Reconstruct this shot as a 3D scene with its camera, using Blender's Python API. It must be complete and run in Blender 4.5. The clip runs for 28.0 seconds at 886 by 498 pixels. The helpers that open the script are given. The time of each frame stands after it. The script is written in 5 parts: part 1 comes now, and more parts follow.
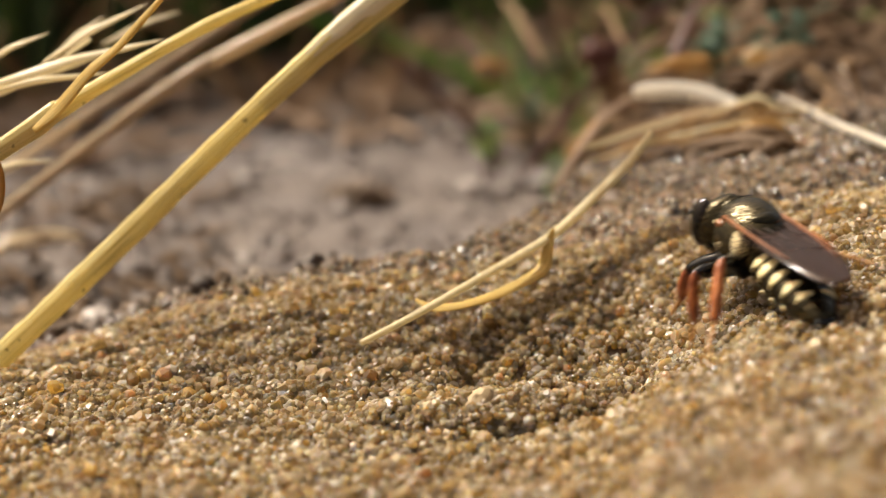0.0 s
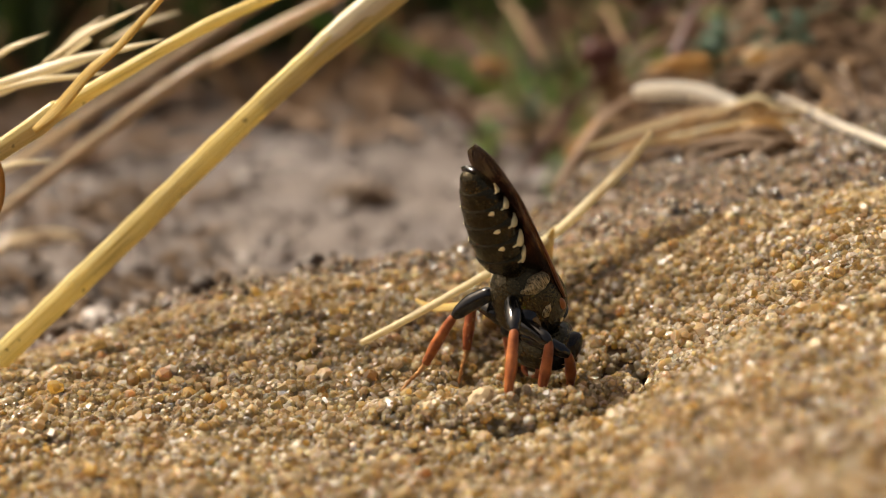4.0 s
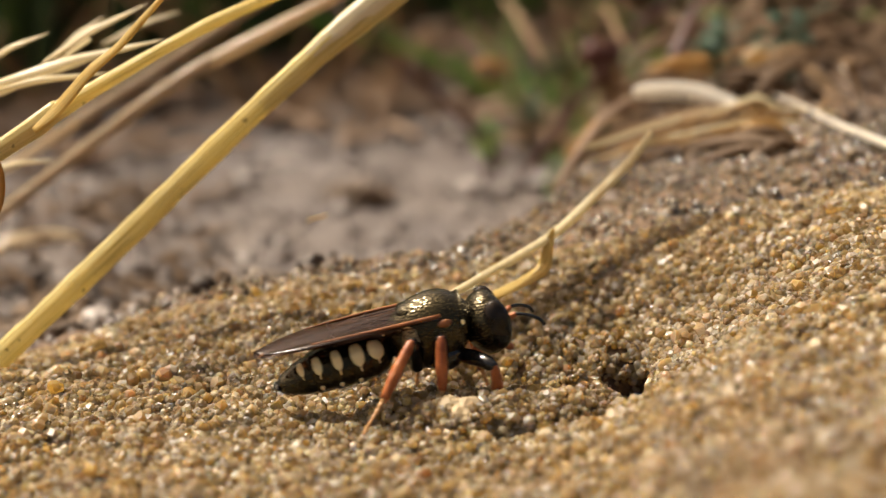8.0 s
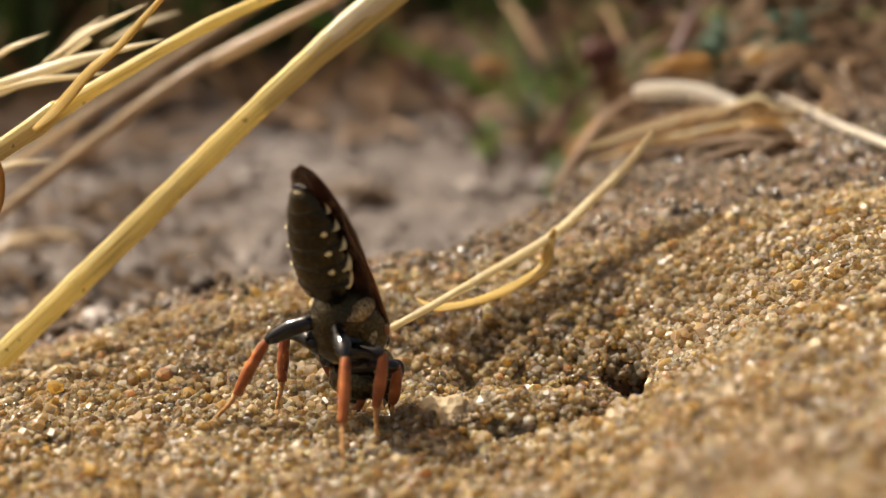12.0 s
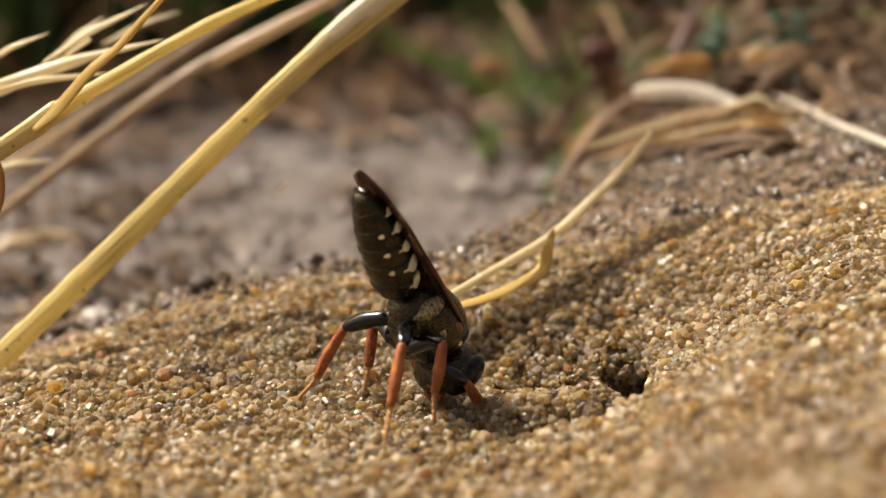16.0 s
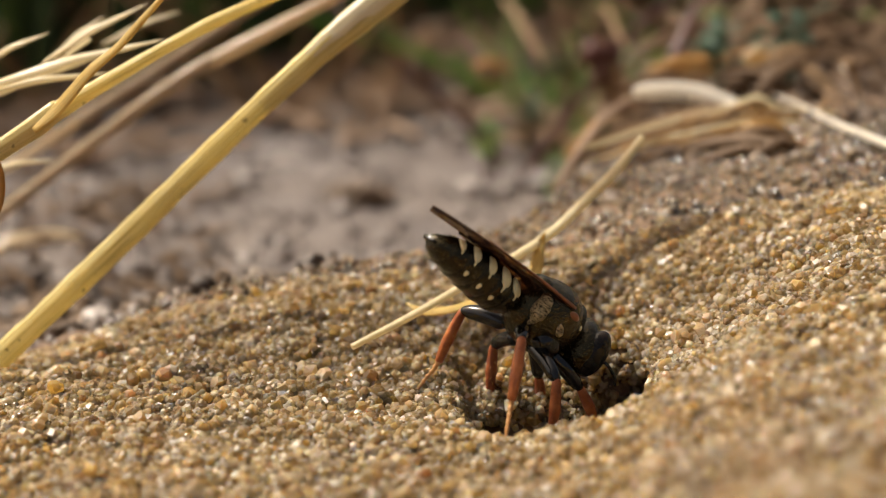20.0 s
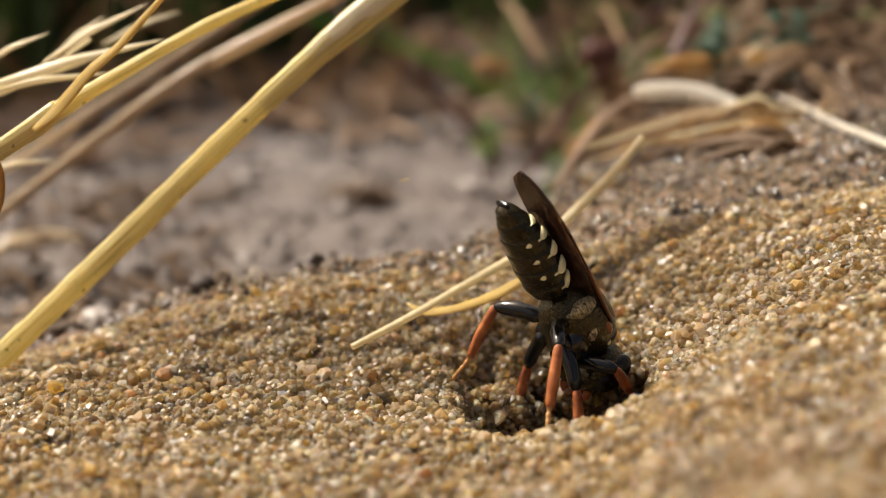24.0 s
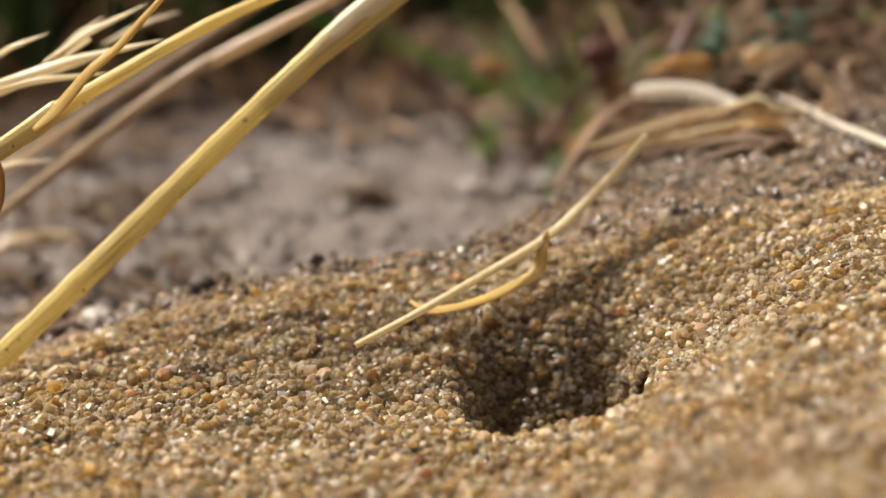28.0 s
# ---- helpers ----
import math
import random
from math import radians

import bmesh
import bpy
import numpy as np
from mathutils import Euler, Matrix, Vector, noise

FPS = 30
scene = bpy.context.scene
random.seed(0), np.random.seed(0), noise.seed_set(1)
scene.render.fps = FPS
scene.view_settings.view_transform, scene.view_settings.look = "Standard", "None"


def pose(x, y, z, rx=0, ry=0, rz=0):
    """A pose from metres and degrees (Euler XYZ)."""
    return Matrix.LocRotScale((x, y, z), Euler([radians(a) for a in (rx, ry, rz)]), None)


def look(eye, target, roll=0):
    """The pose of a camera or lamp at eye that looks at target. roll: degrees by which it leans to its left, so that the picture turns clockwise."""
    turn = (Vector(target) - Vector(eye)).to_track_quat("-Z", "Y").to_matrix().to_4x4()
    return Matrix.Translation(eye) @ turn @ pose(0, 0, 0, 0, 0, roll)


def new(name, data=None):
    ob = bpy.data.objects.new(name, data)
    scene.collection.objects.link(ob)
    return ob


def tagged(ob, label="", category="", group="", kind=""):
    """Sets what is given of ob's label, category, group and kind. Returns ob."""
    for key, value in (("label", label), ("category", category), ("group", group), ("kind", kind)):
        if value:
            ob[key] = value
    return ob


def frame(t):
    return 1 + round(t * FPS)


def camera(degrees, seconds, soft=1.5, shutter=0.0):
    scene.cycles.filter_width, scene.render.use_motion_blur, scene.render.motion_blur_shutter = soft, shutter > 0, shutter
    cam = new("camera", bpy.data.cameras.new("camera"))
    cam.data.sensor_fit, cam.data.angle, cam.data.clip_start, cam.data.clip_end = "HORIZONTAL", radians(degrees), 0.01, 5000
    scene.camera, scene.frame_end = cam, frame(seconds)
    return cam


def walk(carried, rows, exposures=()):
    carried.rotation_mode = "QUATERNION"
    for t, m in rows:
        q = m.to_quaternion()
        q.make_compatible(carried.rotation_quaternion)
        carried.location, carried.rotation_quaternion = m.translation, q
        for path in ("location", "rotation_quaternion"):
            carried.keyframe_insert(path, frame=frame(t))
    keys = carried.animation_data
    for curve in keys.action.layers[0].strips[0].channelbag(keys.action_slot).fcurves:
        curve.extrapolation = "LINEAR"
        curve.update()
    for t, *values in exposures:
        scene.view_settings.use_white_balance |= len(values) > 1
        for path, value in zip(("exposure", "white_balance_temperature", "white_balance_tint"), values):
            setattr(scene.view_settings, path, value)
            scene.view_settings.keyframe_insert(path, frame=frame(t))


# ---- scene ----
MM = 0.001  # the plan below is in millimetres

# ---- camera ----
cam = camera(29.0, 28.0, soft=0.7, shutter=0.5)
EYE = Vector((0.0, -57.956, 15.529)) * MM
walk(cam, [(0.0, look(EYE, (0, 0, 0))), (28.0, look(EYE, (0, 0, 0)))], exposures=[(0.0, 0.48, 6650, 10), (13.0, 0.48, 6650, 10), (18.0, 0.48, 6500, 10), (26.0, 0.48, 6300, 10), (28.0, 0.48, 6300, 10)])
cam.data.dof.use_dof = True
cam.data.dof.focus_distance = 59.6 * MM
cam.data.dof.aperture_fstop = 47.0
cam.data.dof.aperture_blades = 0

# ---- world and sun ----
SUN_DIR = Vector((-0.49, 0.28, 0.83)).normalized()  # towards the sun
world = bpy.data.worlds.new("sky")
scene.world = world
world.use_nodes = True
wn = world.node_tree
sky = wn.nodes.new("ShaderNodeTexSky")
sky.sky_type = "NISHITA"
sky.sun_disc = False
sky.air_density = 0.45
sky.dust_density = 8.0
sky.sun_elevation = math.asin(SUN_DIR.z)
sky.sun_rotation = math.atan2(SUN_DIR.x, SUN_DIR.y)
sky_tint = wn.nodes.new("ShaderNodeMix")  # warm tint on the sky's light, added to warm the shade
sky_tint.data_type = "RGBA"
sky_tint.blend_type = "MULTIPLY"
sky_tint.inputs[0].default_value = 1.0
sky_tint.inputs[7].default_value = (1.0, 0.90, 0.72, 1)
wn.links.new(sky.outputs[0], sky_tint.inputs[6])
wn.links.new(sky_tint.outputs[2], wn.nodes["Background"].inputs[0])
wn.nodes["Background"].inputs[1].default_value = 0.14
sun_data = bpy.data.lights.new("sun", "SUN")
sun_data.energy = 4.6
sun_data.angle = radians(1.6)
sun_data.color = (1.0, 0.95, 0.86)
sun = new("sun", sun_data)
sun.matrix_world = look(SUN_DIR, (0, 0, 0))


# ---- materials ----
class Nodes:
    """A small builder for one node material."""

    def __init__(self, name):
        self.mat = bpy.data.materials.new(name)
        self.mat.use_nodes = True
        self.tree = self.mat.node_tree
        self.bsdf = self.tree.nodes["Principled BSDF"]
        self.out = self.tree.nodes["Material Output"]

    def add(self, kind, inputs=None, **props):
        n = self.tree.nodes.new(kind)
        for k, v in props.items():
            setattr(n, k, v)
        for k, v in (inputs or {}).items():
            self.put(n.inputs[k], v)
        return n

    def put(self, socket, v):
        if isinstance(v, bpy.types.NodeSocket):
            self.tree.links.new(v, socket)
        else:
            socket.default_value = v

    def set(self, **kw):
        for k, v in kw.items():
            self.put(self.bsdf.inputs[k.replace("_", " ")], v)

    def noise(self, scale, detail=3.0, vec=None, rough=0.55):
        n = self.add("ShaderNodeTexNoise", {"Scale": scale, "Detail": detail, "Roughness": rough})
        if vec is None:
            vec = self.coord()
        self.put(n.inputs["Vector"], vec)
        return n.outputs["Fac"]

    def coord(self, which="Object", stretch=(1, 1, 1)):
        c = self.add("ShaderNodeTexCoord").outputs[which]
        if tuple(stretch) == (1, 1, 1):
            return c
        return self.add("ShaderNodeMapping", {"Vector": c, "Scale": stretch}).outputs[0]

    def ramp(self, fac, stops, smooth="LINEAR"):
        r = self.add("ShaderNodeValToRGB")
        r.color_ramp.interpolation = smooth
        e = r.color_ramp.elements
        while len(e) < len(stops):
            e.new(0.5)
        for el, (p, col) in zip(e, stops):
            el.position = p
            el.color = (*col, 1) if len(col) == 3 else col
        self.put(r.inputs[0], fac)
        return r.outputs[0]

    def mix(self, fac, a, b, blend="MIX"):
        m = self.add("ShaderNodeMix", data_type="RGBA", blend_type=blend)
        self.put(m.inputs[0], fac)
        self.put(m.inputs[6], a if isinstance(a, bpy.types.NodeSocket) else (*a, 1))
        self.put(m.inputs[7], b if isinstance(b, bpy.types.NodeSocket) else (*b, 1))
        return m.outputs[2]

    def bump(self, height, dist, strength=1.0):
        b = self.add("ShaderNodeBump", {"Height": height, "Distance": dist, "Strength": strength})
        self.put(self.bsdf.inputs["Normal"], b.outputs[0])
        return b.outputs[0]

    def blend_shader(self, fac, other):
        m = self.add("ShaderNodeMixShader", {0: fac, 1: self.bsdf.outputs[0], 2: other})
        self.put(self.out.inputs[0], m.outputs[0])


SAND_TONES = [(0.0, (0.264, 0.166, 0.079)), (0.03, (0.467, 0.361, 0.212)), (0.2, (0.579, 0.473, 0.325)), (0.4, (0.619, 0.517, 0.379)), (0.6, (0.650, 0.556, 0.424)),
              (0.68, (0.639, 0.487, 0.217)), (0.76, (0.680, 0.585, 0.453)), (0.94, (0.792, 0.722, 0.640)), (1.0, (0.50, 0.30, 0.15))]


def sand_grain_material(name, tones, pass_light=0.46):
    n = Nodes(name)
    rnd = n.add("ShaderNodeNewGeometry").outputs["Random Per Island"]
    tone = n.ramp(rnd, tones)
    speck = n.noise(9000, 3)
    tone = n.mix(n.ramp(speck, [(0.32, (0.75, 0.75, 0.75)), (0.45, (1, 1, 1))]), (0.28, 0.18, 0.09), tone)
    tone = n.mix(n.ramp(speck, [(0.52, (0, 0, 0)), (0.7, (0.5, 0.5, 0.5))]), tone, (0.62, 0.54, 0.43))
    patch = n.noise(230, 3)
    tone = n.mix(n.ramp(patch, [(0.35, (0, 0, 0)), (0.7, (0.28, 0.28, 0.28))]), tone, (0.46, 0.30, 0.11))
    frac = n.add("ShaderNodeMath", {0: n.add("ShaderNodeMath", {0: rnd, 1: 37.7}, operation="MULTIPLY").outputs[0]}, operation="FRACT").outputs[0]
    clear = n.ramp(frac, [(0.0, (0.15,) * 3), (0.3, (0.5,) * 3), (1.0, (0.95,) * 3)])
    frost = n.add("ShaderNodeMath", {0: n.add("ShaderNodeMath", {0: rnd, 1: 91.3}, operation="MULTIPLY").outputs[0]}, operation="FRACT").outputs[0]
    rough = n.ramp(frost, [(0.0, (0.03,) * 3), (0.5, (0.11,) * 3), (1.0, (0.32,) * 3)])
    n.set(Base_Color=tone, Roughness=rough, IOR=1.54, Transmission_Weight=clear, Specular_IOR_Level=0.5,
          Subsurface_Weight=0.85, Subsurface_Radius=(1.0, 0.7, 0.4), Subsurface_Scale=0.0005)
    n.bump(n.noise(14000, 3), 0.00003, 0.6)
    t = n.add("ShaderNodeBsdfTranslucent", {"Color": n.mix(1.0, tone, (1.08, 0.98, 0.60), "MULTIPLY")})
    n.blend_shader(pass_light, t.outputs[0])
    return n.mat


def soil_material():
    n = Nodes("damp_sand_soil")
    a = n.noise(60, 5)
    b = n.noise(2600, 4)
    tone = n.mix(n.ramp(b, [(0.3, (0, 0, 0)), (0.7, (1, 1, 1))]), (0.075, 0.04, 0.018), (0.185, 0.112, 0.055))
    tone = n.mix(n.ramp(n.noise(190, 4), [(0.4, (0, 0, 0)), (0.6, (0.7, 0.7, 0.7))]), tone, (0.07, 0.042, 0.024))
    grey = n.mix(n.ramp(a, [(0.35, (0, 0, 0)), (0.65, (1, 1, 1))]), (0.142, 0.114, 0.094), (0.118, 0.102, 0.098))
    grey = n.mix(n.ramp(n.noise(320, 4), [(0.42, (0.6, 0.6, 0.6)), (0.6, (0, 0, 0))]), grey, (0.075, 0.058, 0.048))
    low = n.add("ShaderNodeSeparateXYZ", {0: n.coord()}).outputs[2]
    low = n.add("ShaderNodeMapRange", {0: low, 1: -0.0085, 2: -0.0065, 3: 0.95, 4: 0.0}).outputs[0]
    tone = n.mix(low, tone, grey)
    n.set(Base_Color=tone, Roughness=0.85)
    n.bump(b, 0.00025, 0.9)
    return n.mat


# pale gloss for the flakes that are added as glints
def flake_material():
    n = Nodes("mica")
    n.set(Base_Color=n.mix(n.noise(4000, 2), (0.5, 0.42, 0.32), (0.75, 0.68, 0.58)), Roughness=0.42, IOR=1.58)
    n.bump(n.noise(9000, 2), 0.00002, 0.3)
    return n.mat


def clod_material():
    n = Nodes("brown_clod")
    k = n.noise(900, 5)
    n.set(Base_Color=n.mix(n.ramp(k, [(0.35, (0, 0, 0)), (0.65, (1, 1, 1))]), (0.06, 0.038, 0.024), (0.24, 0.17, 0.11)), Roughness=0.85)
    n.bump(k, 0.0006, 0.9)
    return n.mat


def crumb_material(name, stops):
    n = Nodes(name)
    rnd = n.add("ShaderNodeNewGeometry").outputs["Random Per Island"]
    tone = n.ramp(rnd, stops)
    k = n.noise(1500, 4)
    n.set(Base_Color=n.mix(n.ramp(k, [(0.35, (0.6, 0.6, 0.6)), (0.65, (0, 0, 0))]), tone, (0.07, 0.05, 0.035)), Roughness=0.6)
    n.bump(k, 0.0003, 0.8)
    return n.mat


def straw_material(name, pale, deep, gloss=0.38, speck=0.6):
    n = Nodes(name)
    uv = n.coord("UV", (26, 0.16, 1))
    streak = n.noise(1.0, 5, uv, 0.7)
    fine = n.noise(1.0, 3, n.coord("UV", (60, 0.25, 1)))
    tone = n.mix(n.ramp(streak, [(0.3, (0, 0, 0)), (0.68, (1, 1, 1))]), deep, pale)
    tone = n.mix(n.ramp(fine, [(0.36, (0.75, 0.75, 0.75)), (0.47, (0, 0, 0))]), tone, tuple(0.6 * c for c in deep))
    dots = n.noise(1900, 2)
    tone = n.mix(n.ramp(dots, [(0.68, (0, 0, 0)), (0.72, (speck,) * 3)]), tone, (0.07, 0.045, 0.02))
    n.set(Base_Color=tone, Roughness=gloss, IOR=1.45)
    n.bump(n.noise(1, 4, n.coord("UV", (70, 0.12, 1))), 0.00002, 0.7)
    t = n.add("ShaderNodeBsdfTranslucent", {"Color": tone})
    n.blend_shader(0.5, t.outputs[0])
    return n.mat


def leaf_material(name, a, b, gloss=0.5):
    n = Nodes(name)
    k = n.noise(350, 4)
    n.set(Base_Color=n.mix(n.ramp(k, [(0.35, (0, 0, 0)), (0.65, (1, 1, 1))]), a, b), Roughness=gloss)
    n.bump(n.noise(1500, 3), 0.0002, 0.6)
    t = n.add("ShaderNodeBsdfTranslucent", {"Color": (*b, 1)})
    n.blend_shader(0.55, t.outputs[0])
    return n.mat


def cuticle_material(name, dark, sheen, rough=0.28, pits=5200, depth=0.00004, spec=0.45, fleck=0.0, tint=(1, 1, 1)):
    n = Nodes(name)
    k = n.noise(1700, 4)
    tone = n.mix(n.ramp(k, [(0.4, (0, 0, 0)), (0.72, (1, 1, 1))]), dark, sheen)
    if fleck:
        hair = n.noise(17000, 2, n.coord("Object", (0.4, 1.3, 1.3)))
        tone = n.mix(n.ramp(hair, [(0.62 - 0.08 * fleck, (0, 0, 0)), (0.72 - 0.06 * fleck, (fleck,) * 3)]), tone, (0.34, 0.26, 0.12))
    n.set(Base_Color=tone, Roughness=rough, Specular_IOR_Level=spec, Specular_Tint=(*tint, 1))
    v = n.add("ShaderNodeTexVoronoi", {"Vector": n.coord(), "Scale": pits})
    n.bump(v.outputs["Distance"], depth, 0.7)
    return n.mat


def pebble_material():
    n = Nodes("cemented_sand")
    v = n.add("ShaderNodeTexVoronoi", {"Vector": n.coord(), "Scale": 3200.0})
    tone = n.mix(n.noise(1500, 4), (0.30, 0.21, 0.105), (0.43, 0.33, 0.19))
    n.set(Base_Color=tone, Roughness=0.6)
    n.bump(v.outputs["Distance"], 0.00012, 0.8)
    return n.mat


def hair_plate_material():
    n = Nodes("golden_pubescence")
    fur = n.noise(12000, 3, n.coord("Object", (0.22, 1.3, 1.3)), 0.7)
    n.set(Base_Color=n.mix(n.ramp(fur, [(0.38, (0, 0, 0)), (0.62, (1, 1, 1))]), (0.03, 0.022, 0.01), (0.62, 0.50, 0.28)), Roughness=0.36, Metallic=0.6)
    n.bump(fur, 0.0001, 0.9)
    return n.mat


def cream_material():
    n = Nodes("cream_marking")
    k = n.noise(2400, 3)
    n.set(Base_Color=n.mix(k, (0.74, 0.60, 0.27), (0.84, 0.76, 0.46)), Roughness=0.38)
    n.bump(n.noise(9000, 2), 0.00002, 0.5)
    return n.mat


def wing_material():
    n = Nodes("smoky_wing_membrane")
    k = n.noise(900, 3)
    n.set(Base_Color=n.mix(k, (0.026, 0.017, 0.014), (0.065, 0.042, 0.034)), Roughness=0.2, IOR=1.5)
    n.bump(n.noise(2200, 3, n.coord("Object", (0.4, 1.5, 1))), 0.00004, 0.6)
    t = n.add("ShaderNodeBsdfTransparent", {"Color": (0.80, 0.62, 0.48, 1)})
    n.blend_shader(0.46, t.outputs[0])
    return n.mat


MAT_GRAIN = sand_grain_material("quartz_sand_grains", SAND_TONES)
# the sand tones cut to 0.38 and slightly greyed, for the bank
MAT_GRAIN_DARKER = sand_grain_material("darker_sand_grains", [(p, (0.38 * c[0], 0.38 * (0.92 * c[1] + 0.06 * c[0]), 0.38 * (0.88 * c[2] + 0.12 * c[0]))) for p, c in SAND_TONES], 0.1)
# fine sand with darkened tones, which paint shade into the gaps between grains
MAT_FINE = sand_grain_material("fine_brown_sand_gap_shade", [(p, (0.74 * c[0], 0.66 * c[1], 0.54 * c[2])) for p, c in SAND_TONES])
MAT_SOIL = soil_material()
MAT_QUARTZ_TAN = sand_grain_material("tan_quartz", [(0.0, (0.42, 0.29, 0.14)), (1.0, (0.50, 0.38, 0.22))], 0.1)
MAT_QUARTZ_AMBER = sand_grain_material("amber_quartz", [(0.0, (0.60, 0.40, 0.12)), (1.0, (0.66, 0.48, 0.20))], 0.15)
MAT_QUARTZ_CLEAR = sand_grain_material("clear_quartz", [(0.0, (0.57, 0.46, 0.31)), (1.0, (0.62, 0.53, 0.39))], 0.15)
MAT_FLAKE = flake_material()
MAT_CLOD = clod_material()
MAT_CRUMB = crumb_material("soil_crumb", [(0.0, (0.12, 0.092, 0.078)), (0.4, (0.16, 0.13, 0.112)), (0.75, (0.22, 0.18, 0.16)), (1.0, (0.45, 0.40, 0.36))])
MAT_CRUMB_BROWN = crumb_material("brown_soil_crumb", [(0.0, (0.045, 0.028, 0.018)), (0.4, (0.095, 0.06, 0.036)), (0.75, (0.15, 0.10, 0.06)), (1.0, (0.26, 0.20, 0.14))])
MAT_STRAW = straw_material("golden_dry_straw", (0.88, 0.79, 0.42), (0.70, 0.55, 0.19), 0.22)
# leaf sheath made paler than the stalk: the sun's sheen is in its colour
MAT_SHEATH = straw_material("leaf_sheath_with_sheen", (0.92, 0.88, 0.74), (0.80, 0.70, 0.44), 0.27)
MAT_STRAW_PALE = straw_material("bleached_dry_straw", (0.84, 0.77, 0.54), (0.64, 0.52, 0.28), 0.42, 0.2)
MAT_STRAW_ROAN = straw_material("russet_dry_straw", (0.55, 0.33, 0.10), (0.36, 0.18, 0.04), 0.42)
MAT_STRAW_GREY = straw_material("weathered_grey_straw", (0.74, 0.63, 0.44), (0.54, 0.40, 0.24), 0.16)
MAT_HUSK = straw_material("papery_husk", (0.92, 0.87, 0.70), (0.76, 0.64, 0.38), 0.14, 0.1)
MAT_LITTER = straw_material("brown_leaf_litter", (0.50, 0.34, 0.18), (0.27, 0.16, 0.075), 0.6)
# dark brown litter, also used as painted shade in gaps and hollows
MAT_LITTER_AND_SHADE = straw_material("brown_litter_and_gap_shade", (0.27, 0.17, 0.085), (0.11, 0.06, 0.03), 0.6)
MAT_GREY_LITTER = straw_material("grey_brown_litter", (0.50, 0.36, 0.24), (0.30, 0.20, 0.13), 0.6)
MAT_GOLD_SHEATH = straw_material("yellow_torn_sheath", (0.76, 0.58, 0.20), (0.60, 0.42, 0.12), 0.4, 0.3)
MAT_WHITE_STEM = straw_material("white_bleached_stem", (0.88, 0.85, 0.78), (0.74, 0.66, 0.52), 0.4, 0.1)
MAT_TWIG = straw_material("dark_red_twig", (0.20, 0.085, 0.06), (0.08, 0.03, 0.025), 0.4)
MAT_GREEN = leaf_material("herb_leaf", (0.09, 0.17, 0.035), (0.24, 0.36, 0.08))
MAT_GREEN_BLUE = leaf_material("bluish_herb_leaf", (0.04, 0.085, 0.05), (0.12, 0.20, 0.13))
MAT_DARK_GRASS = leaf_material("shaded_grass_blade", (0.06, 0.115, 0.04), (0.18, 0.24, 0.085), 0.6)
MAT_BLACK = cuticle_material("black_cuticle", (0.004, 0.004, 0.003), (0.013, 0.010, 0.005), 0.19, 9000, 0.00002, 0.45, 0.18, (1.0, 0.83, 0.48))
MAT_SHINY_BLACK = cuticle_material("polished_black_cuticle", (0.004, 0.004, 0.005), (0.010, 0.009, 0.008), 0.13, 2600, 0.00001, 0.5)
MAT_BRONZE = cuticle_material("bronze_haired_cuticle", (0.005, 0.004, 0.003), (0.018, 0.014, 0.006), 0.2, 9000, 0.00003, 0.6, 0.24, (1.0, 0.82, 0.45))
MAT_EYE = cuticle_material("dark_compound_eye", (0.006, 0.005, 0.004), (0.025, 0.017, 0.012), 0.14, 16000, 0.00001, 0.25)
MAT_ORANGE = cuticle_material("orange_leg_cuticle", (0.22, 0.055, 0.013), (0.42, 0.135, 0.034), 0.42, 5200, 0.00003)
MAT_RED_LEG = cuticle_material("red_brown_leg_cuticle", (0.18, 0.042, 0.012), (0.37, 0.11, 0.03), 0.42, 5200, 0.00003)
MAT_TAN = cuticle_material("tan_foot_cuticle", (0.36, 0.17, 0.05), (0.55, 0.32, 0.13), 0.4, 5200, 0.00003)
MAT_VEIN = cuticle_material("rusty_wing_vein", (0.16, 0.055, 0.018), (0.28, 0.10, 0.03), 0.3, 5200, 0.00002)
MAT_DARK_VEIN = cuticle_material("dark_wing_vein", (0.03, 0.013, 0.008), (0.06, 0.028, 0.016), 0.3, 5200, 0.00002)
MAT_PEBBLE = pebble_material()
MAT_GOLD = hair_plate_material()
MAT_CREAM = cream_material()
MAT_WING = wing_material()


# ---- shapes ----
def mesh_from(name, verts, faces, mat, smooth=True, uvs=None):
    me = bpy.data.meshes.new(name)
    me.from_pydata([tuple(v) for v in np.asarray(verts, float) * MM], [], faces)
    if uvs is not None:
        layer = me.uv_layers.new(name="along")
        idx = np.empty(len(me.loops), int)
        me.loops.foreach_get("vertex_index", idx)
        layer.data.foreach_set("uv", np.asarray(uvs, np.float32)[idx].ravel())
    if smooth:
        me.polygons.foreach_set("use_smooth", [True] * len(me.polygons))
    me.materials.append(mat)
    me.update()
    return me


def part(name, shape, mat, parent=None, label="", smooth=True):
    """Links a shape (vertices in mm, faces, and perhaps uvs) as one mesh object."""
    ob = new(name, mesh_from(name, shape[0], shape[1], mat, smooth, shape[2] if len(shape) > 2 else None))
    if parent is not None:
        ob.parent = parent
    if label:
        tagged(ob, label)
    return ob


def thing(name, label, category, at=(0, 0, 0), group="", kind=""):
    ob = new(name)
    ob.empty_display_size = 0.001
    ob.location = Vector(at) * MM
    return tagged(ob, label, category, group, kind)


